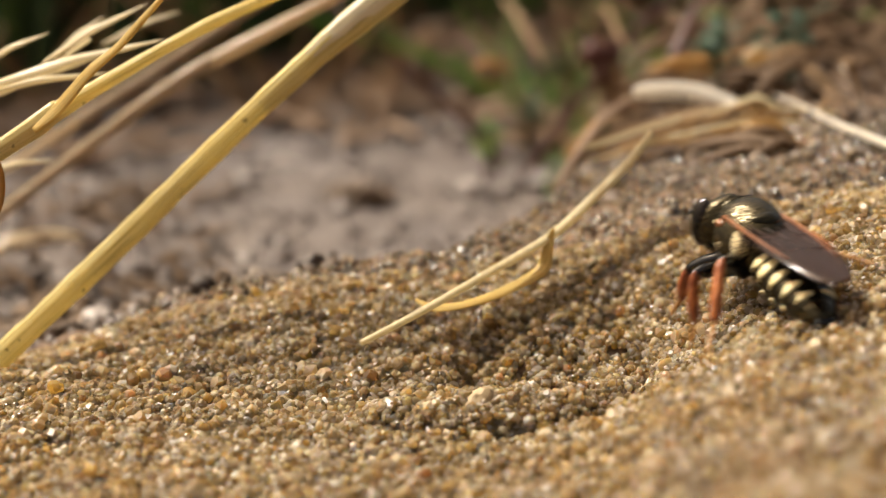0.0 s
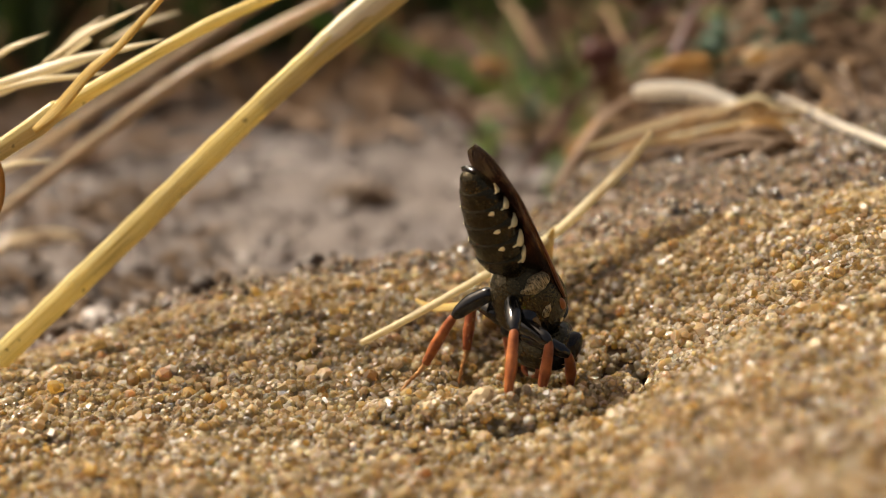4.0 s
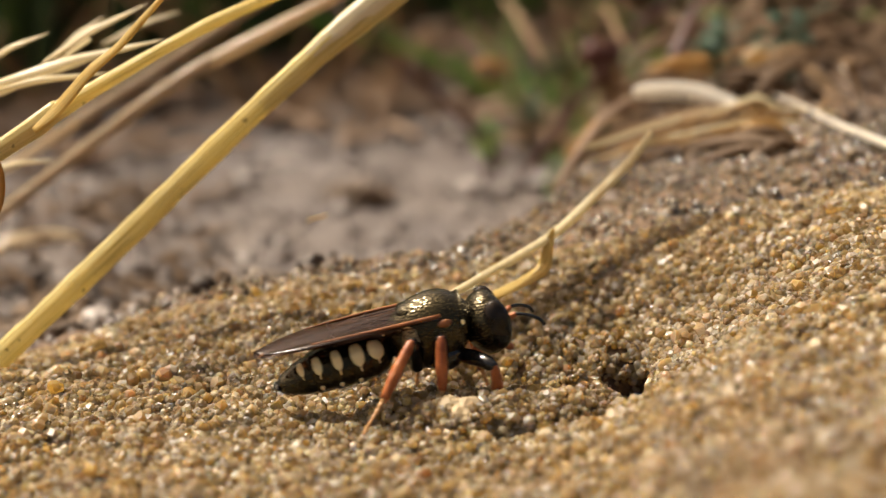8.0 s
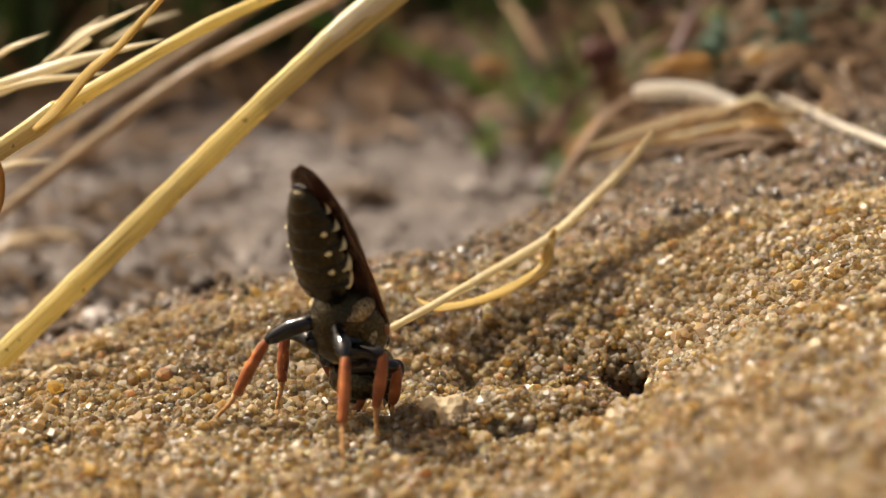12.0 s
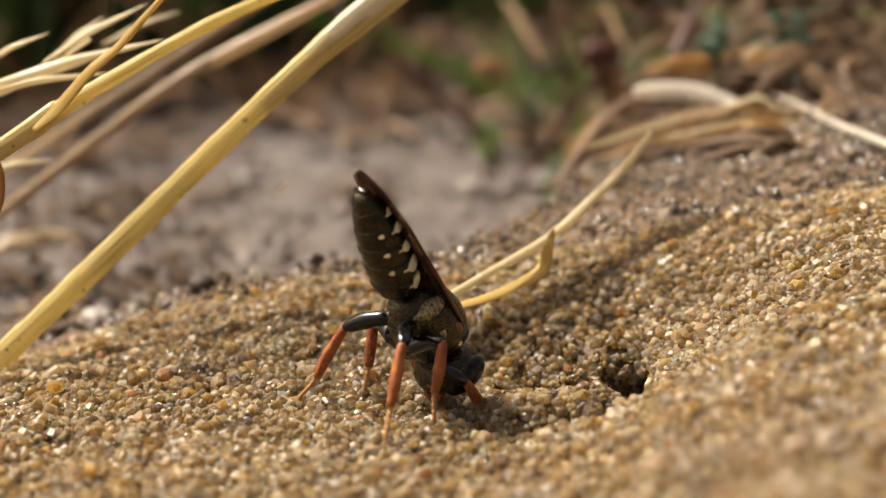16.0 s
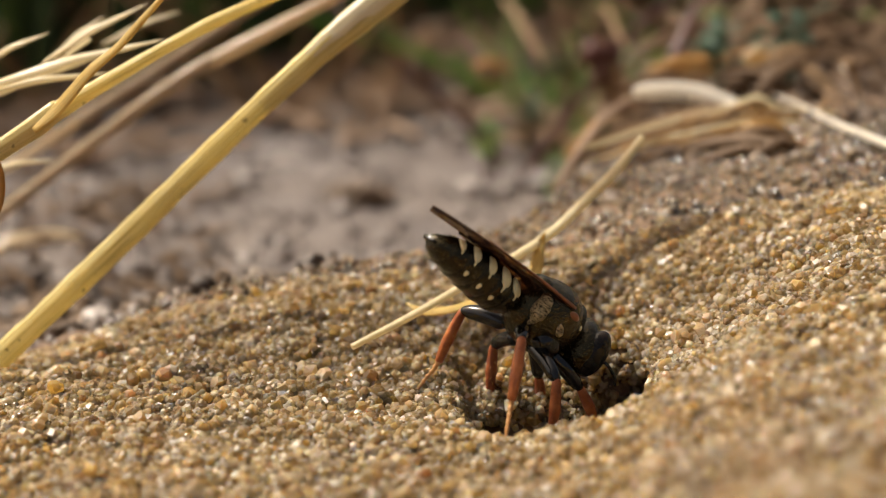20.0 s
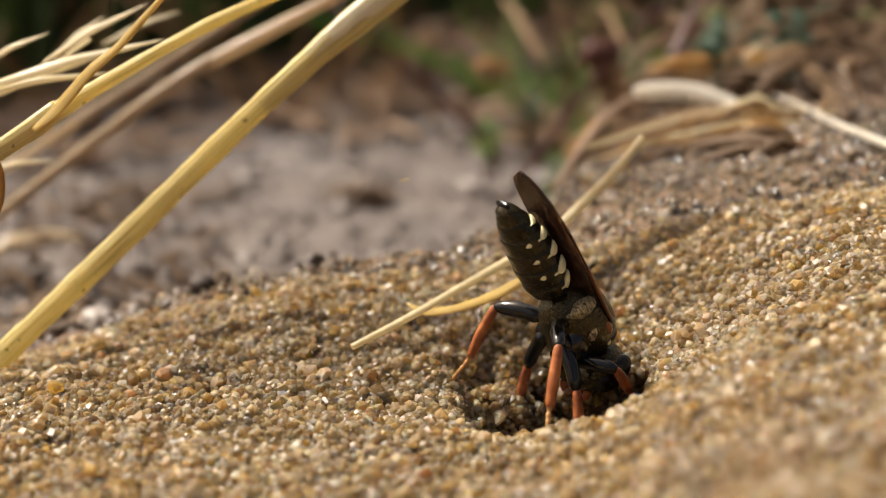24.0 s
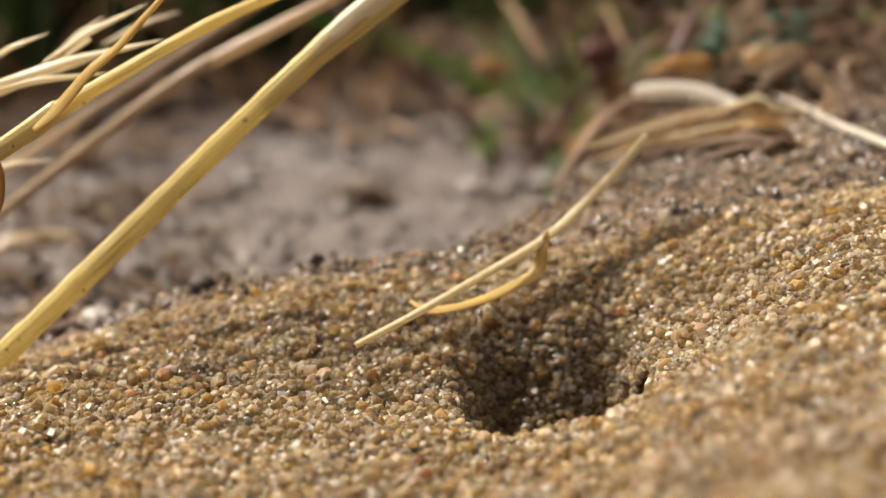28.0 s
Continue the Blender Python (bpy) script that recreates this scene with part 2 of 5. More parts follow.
def smooth_path(points, per=8):
    """Catmull-Rom through the points."""
    p = np.asarray(points, float)
    p = np.vstack([2 * p[0] - p[1], p, 2 * p[-1] - p[-2]])
    out = []
    for i in range(1, len(p) - 2):
        for k in range(per):
            t = k / per
            out.append(0.5 * (2 * p[i] + (p[i + 1] - p[i - 1]) * t + (2 * p[i - 1] - 5 * p[i] + 4 * p[i + 1] - p[i + 2]) * t ** 2
                              + (3 * p[i] - p[i - 1] - 3 * p[i + 1] + p[i + 2]) * t ** 3))
    out.append(p[-2])
    return np.array(out)


def tube(points, wide, thick=None, n=12, up=(0, 0, 1), ridges=0.0, closed=True, ripple=0.0, seed=0):
    """Sweeps an ellipse along the points: half widths across, half thicknesses along up."""
    p = np.asarray(points, float)
    m = len(p)
    wide = np.interp(np.linspace(0, 1, m), np.linspace(0, 1, len(np.atleast_1d(wide))), np.atleast_1d(wide)) if np.size(wide) != m else np.asarray(wide, float)
    if thick is None:
        thick = wide
    thick = np.interp(np.linspace(0, 1, m), np.linspace(0, 1, len(np.atleast_1d(thick))), np.atleast_1d(thick)) if np.size(thick) != m else np.asarray(thick, float)
    rng = np.random.RandomState(seed)
    tang = np.gradient(p, axis=0)
    tang /= np.linalg.norm(tang, axis=1)[:, None] + 1e-12
    run = np.concatenate([[0], np.cumsum(np.linalg.norm(np.diff(p, axis=0), axis=1))])
    u0 = np.asarray(up, float)
    verts, uvs, faces = [], [], []
    a = np.arange(n) / n * 2 * math.pi
    phase = rng.uniform(0, 6.28, 4)
    for i in range(m):
        side = np.cross(tang[i], u0)
        side /= np.linalg.norm(side) + 1e-12
        upv = np.cross(side, tang[i])
        k = 1 + ridges * np.cos(a * max(2, n // 4) + phase[0])
        k = k * (1 + ripple * math.sin(run[i] * 1.7 + phase[1]) + ripple * 0.6 * math.sin(run[i] * 4.3 + phase[2]))
        ring = p[i] + np.outer(np.cos(a) * k * wide[i], side) + np.outer(np.sin(a) * k * thick[i], upv)
        verts.extend(ring)
        uvs.extend([(x / (2 * math.pi), run[i]) for x in a])
    for i in range(m - 1):
        for j in range(n):
            k = (j + 1) % n
            faces.append((i * n + j, i * n + k, (i + 1) * n + k, (i + 1) * n + j))
    if closed:
        verts.extend([p[0], p[-1]])
        uvs.extend([(0.5, 0), (0.5, run[-1])])
        c0, c1 = m * n, m * n + 1
        for j in range(n):
            k = (j + 1) % n
            faces.append((c0, k, j))
            faces.append((c1, (m - 1) * n + j, (m - 1) * n + k))
    return verts, faces, uvs


def blob(centre, radii, rough=0.0, seed=0, div=3):
    """A rounded lump with an uneven surface."""
    bm = bmesh.new()
    bmesh.ops.create_icosphere(bm, subdivisions=div, radius=1)
    off = Vector((seed * 7.3, seed * 3.1, seed * 1.7))
    verts = []
    for v in bm.verts:
        k = 1 + rough * noise.noise(v.co * 1.4 + off) + 0.4 * rough * noise.noise(v.co * 3.7 + off)
        verts.append([centre[i] + v.co[i] * radii[i] * k for i in range(3)])
    faces = [tuple(v.index for v in f.verts) for f in bm.faces]
    bm.free()
    return verts, faces


# ---- ground ----
# BEGIN-H
def ease(a, b, x):
    t = np.clip((np.asarray(x, float) - a) / (b - a), 0, 1)
    return t * t * (3 - 2 * t)


def pit(x, y):
    """How far a place lies in the dug pit, from 0 to 1."""
    u = np.asarray(x, float) - 4.0
    return np.exp(-np.where(u > 0, (u / 2.9) ** 8, (u / 2.9) ** 4) - ((np.asarray(y, float) + 0.5) / 3.6) ** 4)


def height(x, y):
    """The dug ground's height in mm: a sand flat, a bank to the east, a low ridge, and a lower floor beyond."""
    x, y = np.asarray(x, float), np.asarray(y, float)
    back = np.interp(x, [-30, -17, -10, -4, 1.5, 5, 11, 16, 30, 90], [-8.5, -6.8, -4.5, -3.4, -2.8, -2.1, -0.7, 0.3, 1.2, 2.0])
    mid = np.interp(x, [-30, -17, -10, 0, 5, 6.5, 8, 10, 14, 20, 90], [-5.9, -5.4, -5.1, -5.1, -5.2, -4.9, -3.9, -2.5, -0.3, 1.0, 2.0])
    fore = np.interp(x, [-30, -10, 0, 3, 5, 9, 14, 30], [-5.4, -5.0, -4.9, -4.6, -3.6, -1.5, -0.6, 0.3])
    k = ease(-10, 0, y)
    z = fore * (1 - k) + mid * k
    k = ease(0, 9, y)
    z = z * (1 - k) + back * k
    crest = np.interp(x, [-20, 0, 4, 10, 20, 40], [9, 10, 14, 28, 60, 120])
    floor = -9.0 - 0.004 * np.clip(y, 0, 400) + 1.2 * np.sin(x * 0.11 + 1) * np.sin(y * 0.13)
    k = ease(0, 9, y - crest)
    z = z * (1 - k) + floor * k
    # the dug pit, the groove beside the heap, and small unevenness
    z = z - 3.7 * pit(x, y)
    z = z - 0.6 * np.exp(-((x + 2.4) / 2.2) ** 2 - ((y + 1.7) / 1.5) ** 2)
    z = z + 0.45 * np.exp(-((x + 6.0) / 3.0) ** 2 - ((y - 4.0) / 2.5) ** 2)
    near = 1 - ease(30, 60, np.abs(y)) * 0.5
    z = z + near * (0.16 * np.sin(1.3 * x + 0.7 * y) * np.sin(0.9 * y - 0.5 * x + 1.0) + 0.10 * np.sin(2.9 * x - 1.7 * y + 2) * np.sin(2.3 * y + 1.1 * x))
    return z
# END-H


MOUTH = np.array([5.5, -0.8])
BORE = np.array([0.74, 0.50, -0.45])


def bored(x, y, z):
    """Carries the ground inside the burrow's mouth down along the bore."""
    e = np.array([0.83, 0.56])
    a = ((x - MOUTH[0]) * e[0] + (y - MOUTH[1]) * e[1]) / 2.15
    b = (-(x - MOUTH[0]) * e[1] + (y - MOUTH[1]) * e[0]) / 1.6
    r = np.sqrt(a * a + b * b)
    d = 15.0 * np.clip(1 - r ** 5, 0, 1) * (r < 1)
    return x + BORE[0] * d, y + BORE[1] * d, z + BORE[2] * d, d


def lines(fine, dense, lo, hi, far, step, tight):
    a = list(np.arange(lo, hi + 1e-6, step))
    a = [v for v in a if not dense[0] < v < dense[1]] + list(np.arange(dense[0], dense[1], tight))
    g, v = step, hi
    while v < far:
        g *= 1.22
        v += g
        a.append(v)
    g, v = step, lo
    while v > -far:
        g *= 1.22
        v -= g
        a.append(v)
    return np.unique(np.round(a, 4))


def build_ground():
    xs = lines(0, (2.5, 8.5), -22, 24, 30000, 0.3, 0.11)
    ys = lines(0, (-2.2, 3.0), -26, 32, 30000, 0.3, 0.11)
    gx, gy = np.meshgrid(xs, ys)
    gz = height(gx, gy)
    x, y, z, _ = bored(gx, gy, gz)
    w, hgt = len(xs), len(ys)
    verts = np.stack([x.ravel(), y.ravel(), z.ravel()], 1) * MM
    i = (np.arange(hgt - 1)[:, None] * w + np.arange(w - 1)[None]).ravel()
    faces = np.stack([i, i + 1, i + 1 + w, i + w], 1)
    me = bpy.data.meshes.new("ground")
    me.vertices.add(len(verts))
    me.vertices.foreach_set("co", verts.astype(np.float32).ravel())
    me.loops.add(faces.size)
    me.loops.foreach_set("vertex_index", faces.astype(np.int32).ravel())
    me.polygons.add(len(faces))
    me.polygons.foreach_set("loop_start", (np.arange(len(faces)) * 4).astype(np.int32))
    me.polygons.foreach_set("use_smooth", np.ones(len(faces), bool))
    me.update(calc_edges=True)
    me.materials.append(MAT_SOIL)
    return tagged(new("ground", me), "damp brown sandy soil with a dug burrow", "ground", kind="structure")


def grain_protos(div, count, seed):
    """Angular quartz grains of radius about one, each the hull of a few points: corners and one list of triangles a grain."""
    rng = np.random.RandomState(seed)
    n = (0, 11, 15, 32)[div]
    shapes, faces = [], []
    for c in range(count):
        k = np.arange(n) + 0.5
        up = np.clip(1 - 2 * k / n + rng.normal(0, 0.10, n), -0.97, 0.97)
        turn = k * 2.39996 + rng.normal(0, 0.25, n)
        p = np.stack([np.sqrt(1 - up ** 2) * np.cos(turn), np.sqrt(1 - up ** 2) * np.sin(turn), up], 1)
        bm = bmesh.new()
        made = [bm.verts.new(v) for v in p]
        bm.verts.index_update()
        bmesh.ops.convex_hull(bm, input=made)
        bmesh.ops.triangulate(bm, faces=bm.faces[:])
        tris = [[v.index for v in f.verts] for f in bm.faces]
        bm.free()
        while len(tris) < 2 * n - 4:
            tris.append(tris[-1])
        shapes.append(p * 1.16 * rng.uniform(0.74, 1.26, 3))
        faces.append(tris[:2 * n - 4])
    return np.array(shapes), np.array(faces)


def grains_mesh(name, centres, sizes, div, seed, mat, keep_smooth=True):
    protos, tris = grain_protos(div, 24, seed)
    rng = np.random.RandomState(seed + 1)
    n = len(centres)
    q = rng.normal(size=(n, 4))
    q /= np.linalg.norm(q, axis=1)[:, None]
    w, x, y, z = q.T
    rot = np.stack([np.stack([1 - 2 * (y * y + z * z), 2 * (x * y - z * w), 2 * (x * z + y * w)], 1),
                    np.stack([2 * (x * y + z * w), 1 - 2 * (x * x + z * z), 2 * (y * z - x * w)], 1),
                    np.stack([2 * (x * z - y * w), 2 * (y * z + x * w), 1 - 2 * (x * x + y * y)], 1)], 1)
    pick = rng.randint(0, len(protos), n)
    v = protos[pick]
    v = np.einsum("nij,nkj->nki", rot, v) * np.asarray(sizes)[:, None, None] + np.asarray(centres)[:, None, :]
    k = v.shape[1]
    f = (tris[pick] + (np.arange(n) * k)[:, None, None]).reshape(-1, 3)
    me = bpy.data.meshes.new(name)
    me.vertices.add(n * k)
    me.vertices.foreach_set("co", (v.reshape(-1) * MM).astype(np.float32))
    me.loops.add(f.size)
    me.loops.foreach_set("vertex_index", f.astype(np.int32).ravel())
    me.polygons.add(len(f))
    me.polygons.foreach_set("loop_start", (np.arange(len(f)) * 3).astype(np.int32))
    round_one = np.repeat(rng.uniform(size=n) < (0.2 if keep_smooth else 0), tris.shape[1])
    me.polygons.foreach_set("use_smooth", round_one)
    me.update(calc_edges=True)
    me.materials.append(mat)
    return me


def grain_sizes(rng, n, mean=0.15):
    s = mean * np.exp(rng.normal(0, 0.30, n))
    return np.clip(s, 0.05, 0.30)


def scatter(rng, n, box, mean, lift=0.35):
    x = rng.uniform(box[0], box[1], n)
    y = rng.uniform(box[2], box[3], n)
    s = grain_sizes(rng, n, mean)
    z = height(x, y) + s * rng.uniform(-0.6, 0.8, n) * lift * 2
    x, y, z, d = bored(x, y, z)
    return np.stack([x, y, z], 1), s


ground = build_ground()


def glint_flake(at, r, seed):
    """A thin glossy six-sided flake added as a glint in the sand."""
    rng = np.random.RandomState(seed)
    # tilted about halfway between the sun and the camera, so that it glints
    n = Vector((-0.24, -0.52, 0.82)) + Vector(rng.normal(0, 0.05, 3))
    r *= 0.22
    verts, faces = [], []
    for z in (0.25 * r, -0.25 * r):
        verts.extend([(r * math.cos(k * 1.047) * rng.uniform(0.8, 1.1), r * math.sin(k * 1.047) * rng.uniform(0.8, 1.1), z) for k in range(6)])
    faces = [tuple(range(6)), tuple(reversed(range(6, 12)))] + [(k, k + 6, (k + 1) % 6 + 6, (k + 1) % 6) for k in range(6)]
    ob = part("glint_flake", (verts, faces), MAT_FLAKE, smooth=False)
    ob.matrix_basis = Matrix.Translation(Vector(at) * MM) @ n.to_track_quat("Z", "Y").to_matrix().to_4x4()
    return tagged(ob, "tiny glossy flake added for a glint in the sand", "mica flake", "glinting flakes")


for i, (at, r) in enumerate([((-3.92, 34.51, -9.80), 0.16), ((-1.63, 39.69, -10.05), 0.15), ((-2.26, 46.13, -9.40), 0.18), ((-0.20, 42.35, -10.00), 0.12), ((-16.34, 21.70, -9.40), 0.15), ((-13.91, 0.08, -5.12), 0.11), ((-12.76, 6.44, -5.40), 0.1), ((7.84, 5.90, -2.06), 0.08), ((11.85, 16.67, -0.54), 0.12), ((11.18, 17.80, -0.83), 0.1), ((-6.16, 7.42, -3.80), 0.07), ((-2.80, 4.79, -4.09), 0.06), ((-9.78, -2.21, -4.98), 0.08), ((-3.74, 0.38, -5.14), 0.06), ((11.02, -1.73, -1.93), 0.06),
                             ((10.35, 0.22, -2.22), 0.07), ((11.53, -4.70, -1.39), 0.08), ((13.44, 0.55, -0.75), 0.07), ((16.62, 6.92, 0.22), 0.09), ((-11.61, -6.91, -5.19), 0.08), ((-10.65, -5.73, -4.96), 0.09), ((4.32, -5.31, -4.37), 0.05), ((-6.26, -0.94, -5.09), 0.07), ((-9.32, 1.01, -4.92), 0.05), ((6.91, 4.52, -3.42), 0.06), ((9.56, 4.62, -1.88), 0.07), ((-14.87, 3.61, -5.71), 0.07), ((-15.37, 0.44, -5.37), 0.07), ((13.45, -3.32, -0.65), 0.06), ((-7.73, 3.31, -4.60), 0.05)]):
    glint_flake((at[0], at[1], at[2] + 0.15), r, 500 + i)


def large_grain(at, r, mat, seed, label):
    ob = new("quartz_grain", grains_mesh("quartz_grain", [(0, 0, 0)], [r * 0.52], 3, seed, mat, True))
    ob.location = Vector((at[0], at[1], at[2] + r * 0.2)) * MM
    return tagged(ob, label, "sand grain", "large sand grains")


for i, (at, r, k) in enumerate([((-2.93, 0.97, -4.95), 0.36, 0), ((-2.77, -2.35, -5.45), 0.42, 1), ((-8.56, 0.59, -5.23), 0.18, 1), ((-13.92, -0.11, -5.18), 0.2, 2), ((-13.32, -2.73, -5.12), 0.36, 0), ((-11.80, -3.65, -5.16), 0.4, 0), ((-10.57, -6.18, -5.03), 0.34, 2), ((-6.63, -1.16, -5.14), 0.26, 0), ((-9.36, -1.26, -5.08), 0.3, 0), ((-1.34, -2.48, -5.52), 0.36, 2), ((-5.93, -0.84, -5.06), 0.2, 2), ((-3.89, -0.65, -5.30), 0.26, 0),
                                ((10.25, 6.59, -1.17), 0.42, 0), ((13.46, 2.14, -0.55), 0.34, 2), ((10.35, 0.22, -2.22), 0.3, 2), ((6.23, -6.55, -3.44), 0.28, 0), ((0.98, -8.32, -4.94), 0.3, 0), ((-1.70, -0.14, -5.38), 0.26, 1), ((-3.88, -5.17, -4.94), 0.3, 0), ((-8.93, -0.33, -5.10), 0.22, 2), ((8.37, 0.06, -3.75), 0.26, 0), ((11.53, -4.70, -1.39), 0.24, 1), ((-13.01, -7.08, -5.06), 0.4, 0), ((4.85, -11.69, -3.72), 0.3, 0)]):
    large_grain(at, r, (MAT_QUARTZ_TAN, MAT_QUARTZ_AMBER, MAT_QUARTZ_CLEAR)[k], 400 + i, ("rounded tan quartz sand grain", "honey-coloured translucent sand grain", "clear glassy quartz sand grain")[k])


def build_grains():
    rng = np.random.RandomState(11)
    c, s = scatter(rng, 46000, (-17.8, 17.8, -5.0, 8.0), 0.112, 0.6)
    keep = np.abs(c[:, 0]) < 0.275 * (c[:, 1] + 58) + 0.8
    c, s = c[keep], s[keep]
    a = rng.uniform(0, 2 * math.pi, 900)
    rad = rng.uniform(0.72, 1.0, 900)
    e = np.array([0.83, 0.56])
    u, w = 2.15 * rad * np.cos(a), 1.6 * rad * np.sin(a)
    x, y = MOUTH[0] + u * e[0] - w * e[1], MOUTH[1] + u * e[1] + w * e[0]
    x, y, z, d = bored(x, y, height(x, y))
    c = np.vstack([c, np.stack([x, y, z], 1)])
    s = np.concatenate([s, grain_sizes(rng, 900, 0.15)])
    near = c[:, 1] < 4.5
    tagged(new("sand_grains", grains_mesh("sand_grains", c[near], s[near], 2, 3, MAT_GRAIN)), "loose translucent tan quartz sand grains", "sand", kind="stuff")
    tagged(new("sand_grains", grains_mesh("sand_grains_behind", c[~near], s[~near], 1, 4, MAT_GRAIN)), "loose tan quartz sand grains on the ridge", "sand", kind="stuff")
    c, s = scatter(rng, 26000, (-16.5, 16.5, -4.6, 4.0), 0.055, 0.8)
    tagged(new("fine_sand", grains_mesh("fine_sand", c, np.clip(s, 0.03, 0.09), 1, 8, MAT_FINE)), "fine brown sand, darkened as shade between the larger grains", "sand", kind="stuff")
    c, s = scatter(rng, 40000, (-16, 16, -24, -4.8), 0.114, 0.6)
    keep = np.abs(c[:, 0]) < 0.275 * (c[:, 1] + 58) + 0.8
    c, s = c[keep], s[keep]
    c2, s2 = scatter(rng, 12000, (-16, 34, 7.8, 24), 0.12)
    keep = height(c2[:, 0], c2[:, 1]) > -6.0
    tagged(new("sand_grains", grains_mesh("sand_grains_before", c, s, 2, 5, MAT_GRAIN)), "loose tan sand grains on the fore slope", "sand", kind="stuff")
    tagged(new("sand_grains", grains_mesh("sand_grains_bank", c2[keep], s2[keep], 1, 6, MAT_GRAIN_DARKER)), "darker greyish sand grains on the bank", "sand", kind="stuff")
    # crumbs of soil on the lower floor behind the ridge, and coarser ones by the ridge's foot and over the far bank
    n = 4200
    x, y = rng.uniform(-45, 40, n), 9 + 75 * rng.uniform(0, 1, n) ** 1.3
    sz = np.clip(0.22 * np.exp(rng.normal(0, 0.6, n)), 0.08, 1.0)
    keep = height(x, y) < -5.0
    x, y, sz = x[keep], y[keep], sz[keep]
    c3 = np.stack([x, y, height(x, y) + sz * 0.1], 1)
    tagged(new("soil_crumbs", grains_mesh("soil_crumbs", c3, sz, 1, 9, MAT_CRUMB)), "grey-brown soil crumbs and grit", "soil", kind="stuff")
    n = 800
    x, y = rng.uniform(-28, -4, n), 10 + 18 * rng.uniform(0, 1, n) ** 1.3
    sz = np.clip(0.22 * np.exp(rng.normal(0, 0.5, n)), 0.08, 0.5)
    c4 = np.stack([x, y, height(x, y) + sz * 0.5], 1)
    n = 5200
    x, y = rng.uniform(0, 50, n), 14 + 60 * rng.uniform(0, 1, n) ** 1.2
    sz2 = np.clip(0.15 * np.exp(rng.normal(0, 0.5, n)), 0.06, 0.45)
    keep = height(x, y) > -6
    c5 = np.stack([x, y, height(x, y) + sz2 * 0.2], 1)[keep]
    tagged(new("soil_crumbs", grains_mesh("coarse_soil_crumbs", np.vstack([c4, c5]), np.concatenate([sz, sz2[keep]]), 1, 10, MAT_CRUMB_BROWN)), "coarse red-brown soil crumbs", "soil", kind="stuff")


build_grains()


# ---- straws and stems ----
def straw(name, label, points, wide, thick, mat, up=(0, -0.6, 0.8), n=36, ridges=0.035, category="straw", group="", seed=1, sheath=None):
    base = np.asarray(points[0], float)
    holder = thing(name, label, category, base, group)
    path = smooth_path(np.asarray(points, float) - base, 10)
    part("stalk", tube(path, wide, thick, n, up, ridges, ripple=0.03, seed=seed), mat, holder)
    for a, b, k, m in sheath or ():
        i, j = int(a * (len(path) - 1)), int(b * (len(path) - 1))
        w = np.interp(np.linspace(0, 1, len(path)), np.linspace(0, 1, len(wide)), wide)[i:j]
        d = np.interp(np.linspace(0, 1, len(path)), np.linspace(0, 1, len(np.atleast_1d(thick))), np.atleast_1d(thick))[i:j] if thick is not None else w
        slip = np.outer(k * ease(0, 0.9, np.linspace(0, 1, j - i)), (-0.6, -0.5, 0.62))  # it opens along one side
        part("leaf_sheath", tube(path[i:j] + slip, w * 0.86, d * 0.86, n, up, ridges, ripple=0.02, seed=seed + 50), m, holder)
    return holder, path


straw("dry_grass_stalk", "thick golden dry grass stalk leaning over the sand", [(-19.79, 2.37, -7.97), (-17.87, 2.80, -6.22), (-16.62, 3.23, -5.06), (-14.57, 4.09, -3.20), (-12.49, 4.95, -1.29), (-9.94, 5.90, 1.10), (-7.35, 6.85, 3.50), (-5.60, 7.54, 5.03), (-4.16, 8.14, 6.26), (-2.16, 9.01, 7.75), (0.34, 10.30, 9.48), (3.97, 12.28, 12.00), (8.66, 14.44, 15.05)],
      [0.50, 0.48, 0.45, 0.45, 0.48, 0.45, 0.44, 0.46, 0.54, 0.62, 0.59, 0.43, 0.38], [0.30, 0.27, 0.26, 0.28], MAT_STRAW, up=(0, -0.97, 0.26), group="dry grass stalks", seed=2, sheath=[(0.52, 0.95, 0.19, MAT_SHEATH)])
straw("dry_grass_stalk", "golden dry grass stalk with a bend at its node", [(-19.43, 2.60, 0.39), (-17.37, 3.00, 1.94), (-16.18, 3.40, 2.81), (-14.99, 3.80, 3.56), (-14.19, 4.20, 4.12), (-12.62, 4.80, 5.00), (-10.27, 5.80, 6.29), (-8.60, 6.60, 7.11), (-6.83, 7.40, 7.82), (-4.00, 8.60, 8.98), (0.36, 10.50, 10.78)],
      [0.34, 0.34, 0.36, 0.38, 0.36, 0.28, 0.24, 0.24, 0.24, 0.24, 0.20], [0.24, 0.2, 0.2], MAT_STRAW, up=(0, -0.97, 0.26), group="dry grass stalks", seed=3, sheath=[(0.05, 0.42, 0.12, MAT_STRAW)])
straw("dry_straw", "narrow golden dry leaf blade standing off a stalk", [(-14.84, 3.20, 3.58), (-14.01, 3.40, 4.31), (-12.79, 3.60, 5.67), (-11.76, 3.80, 6.54), (-10.91, 4.00, 7.46), (-10.34, 4.20, 8.08), (-10.14, 4.30, 8.39), (-10.29, 4.40, 9.20)],
      [0.14, 0.29, 0.23, 0.18, 0.15, 0.11, 0.12, 0.09], [0.08, 0.1, 0.07], MAT_GOLD_SHEATH, up=(-0.3, -0.7, 0.6), category="grass blade", group="dry straws", seed=4)
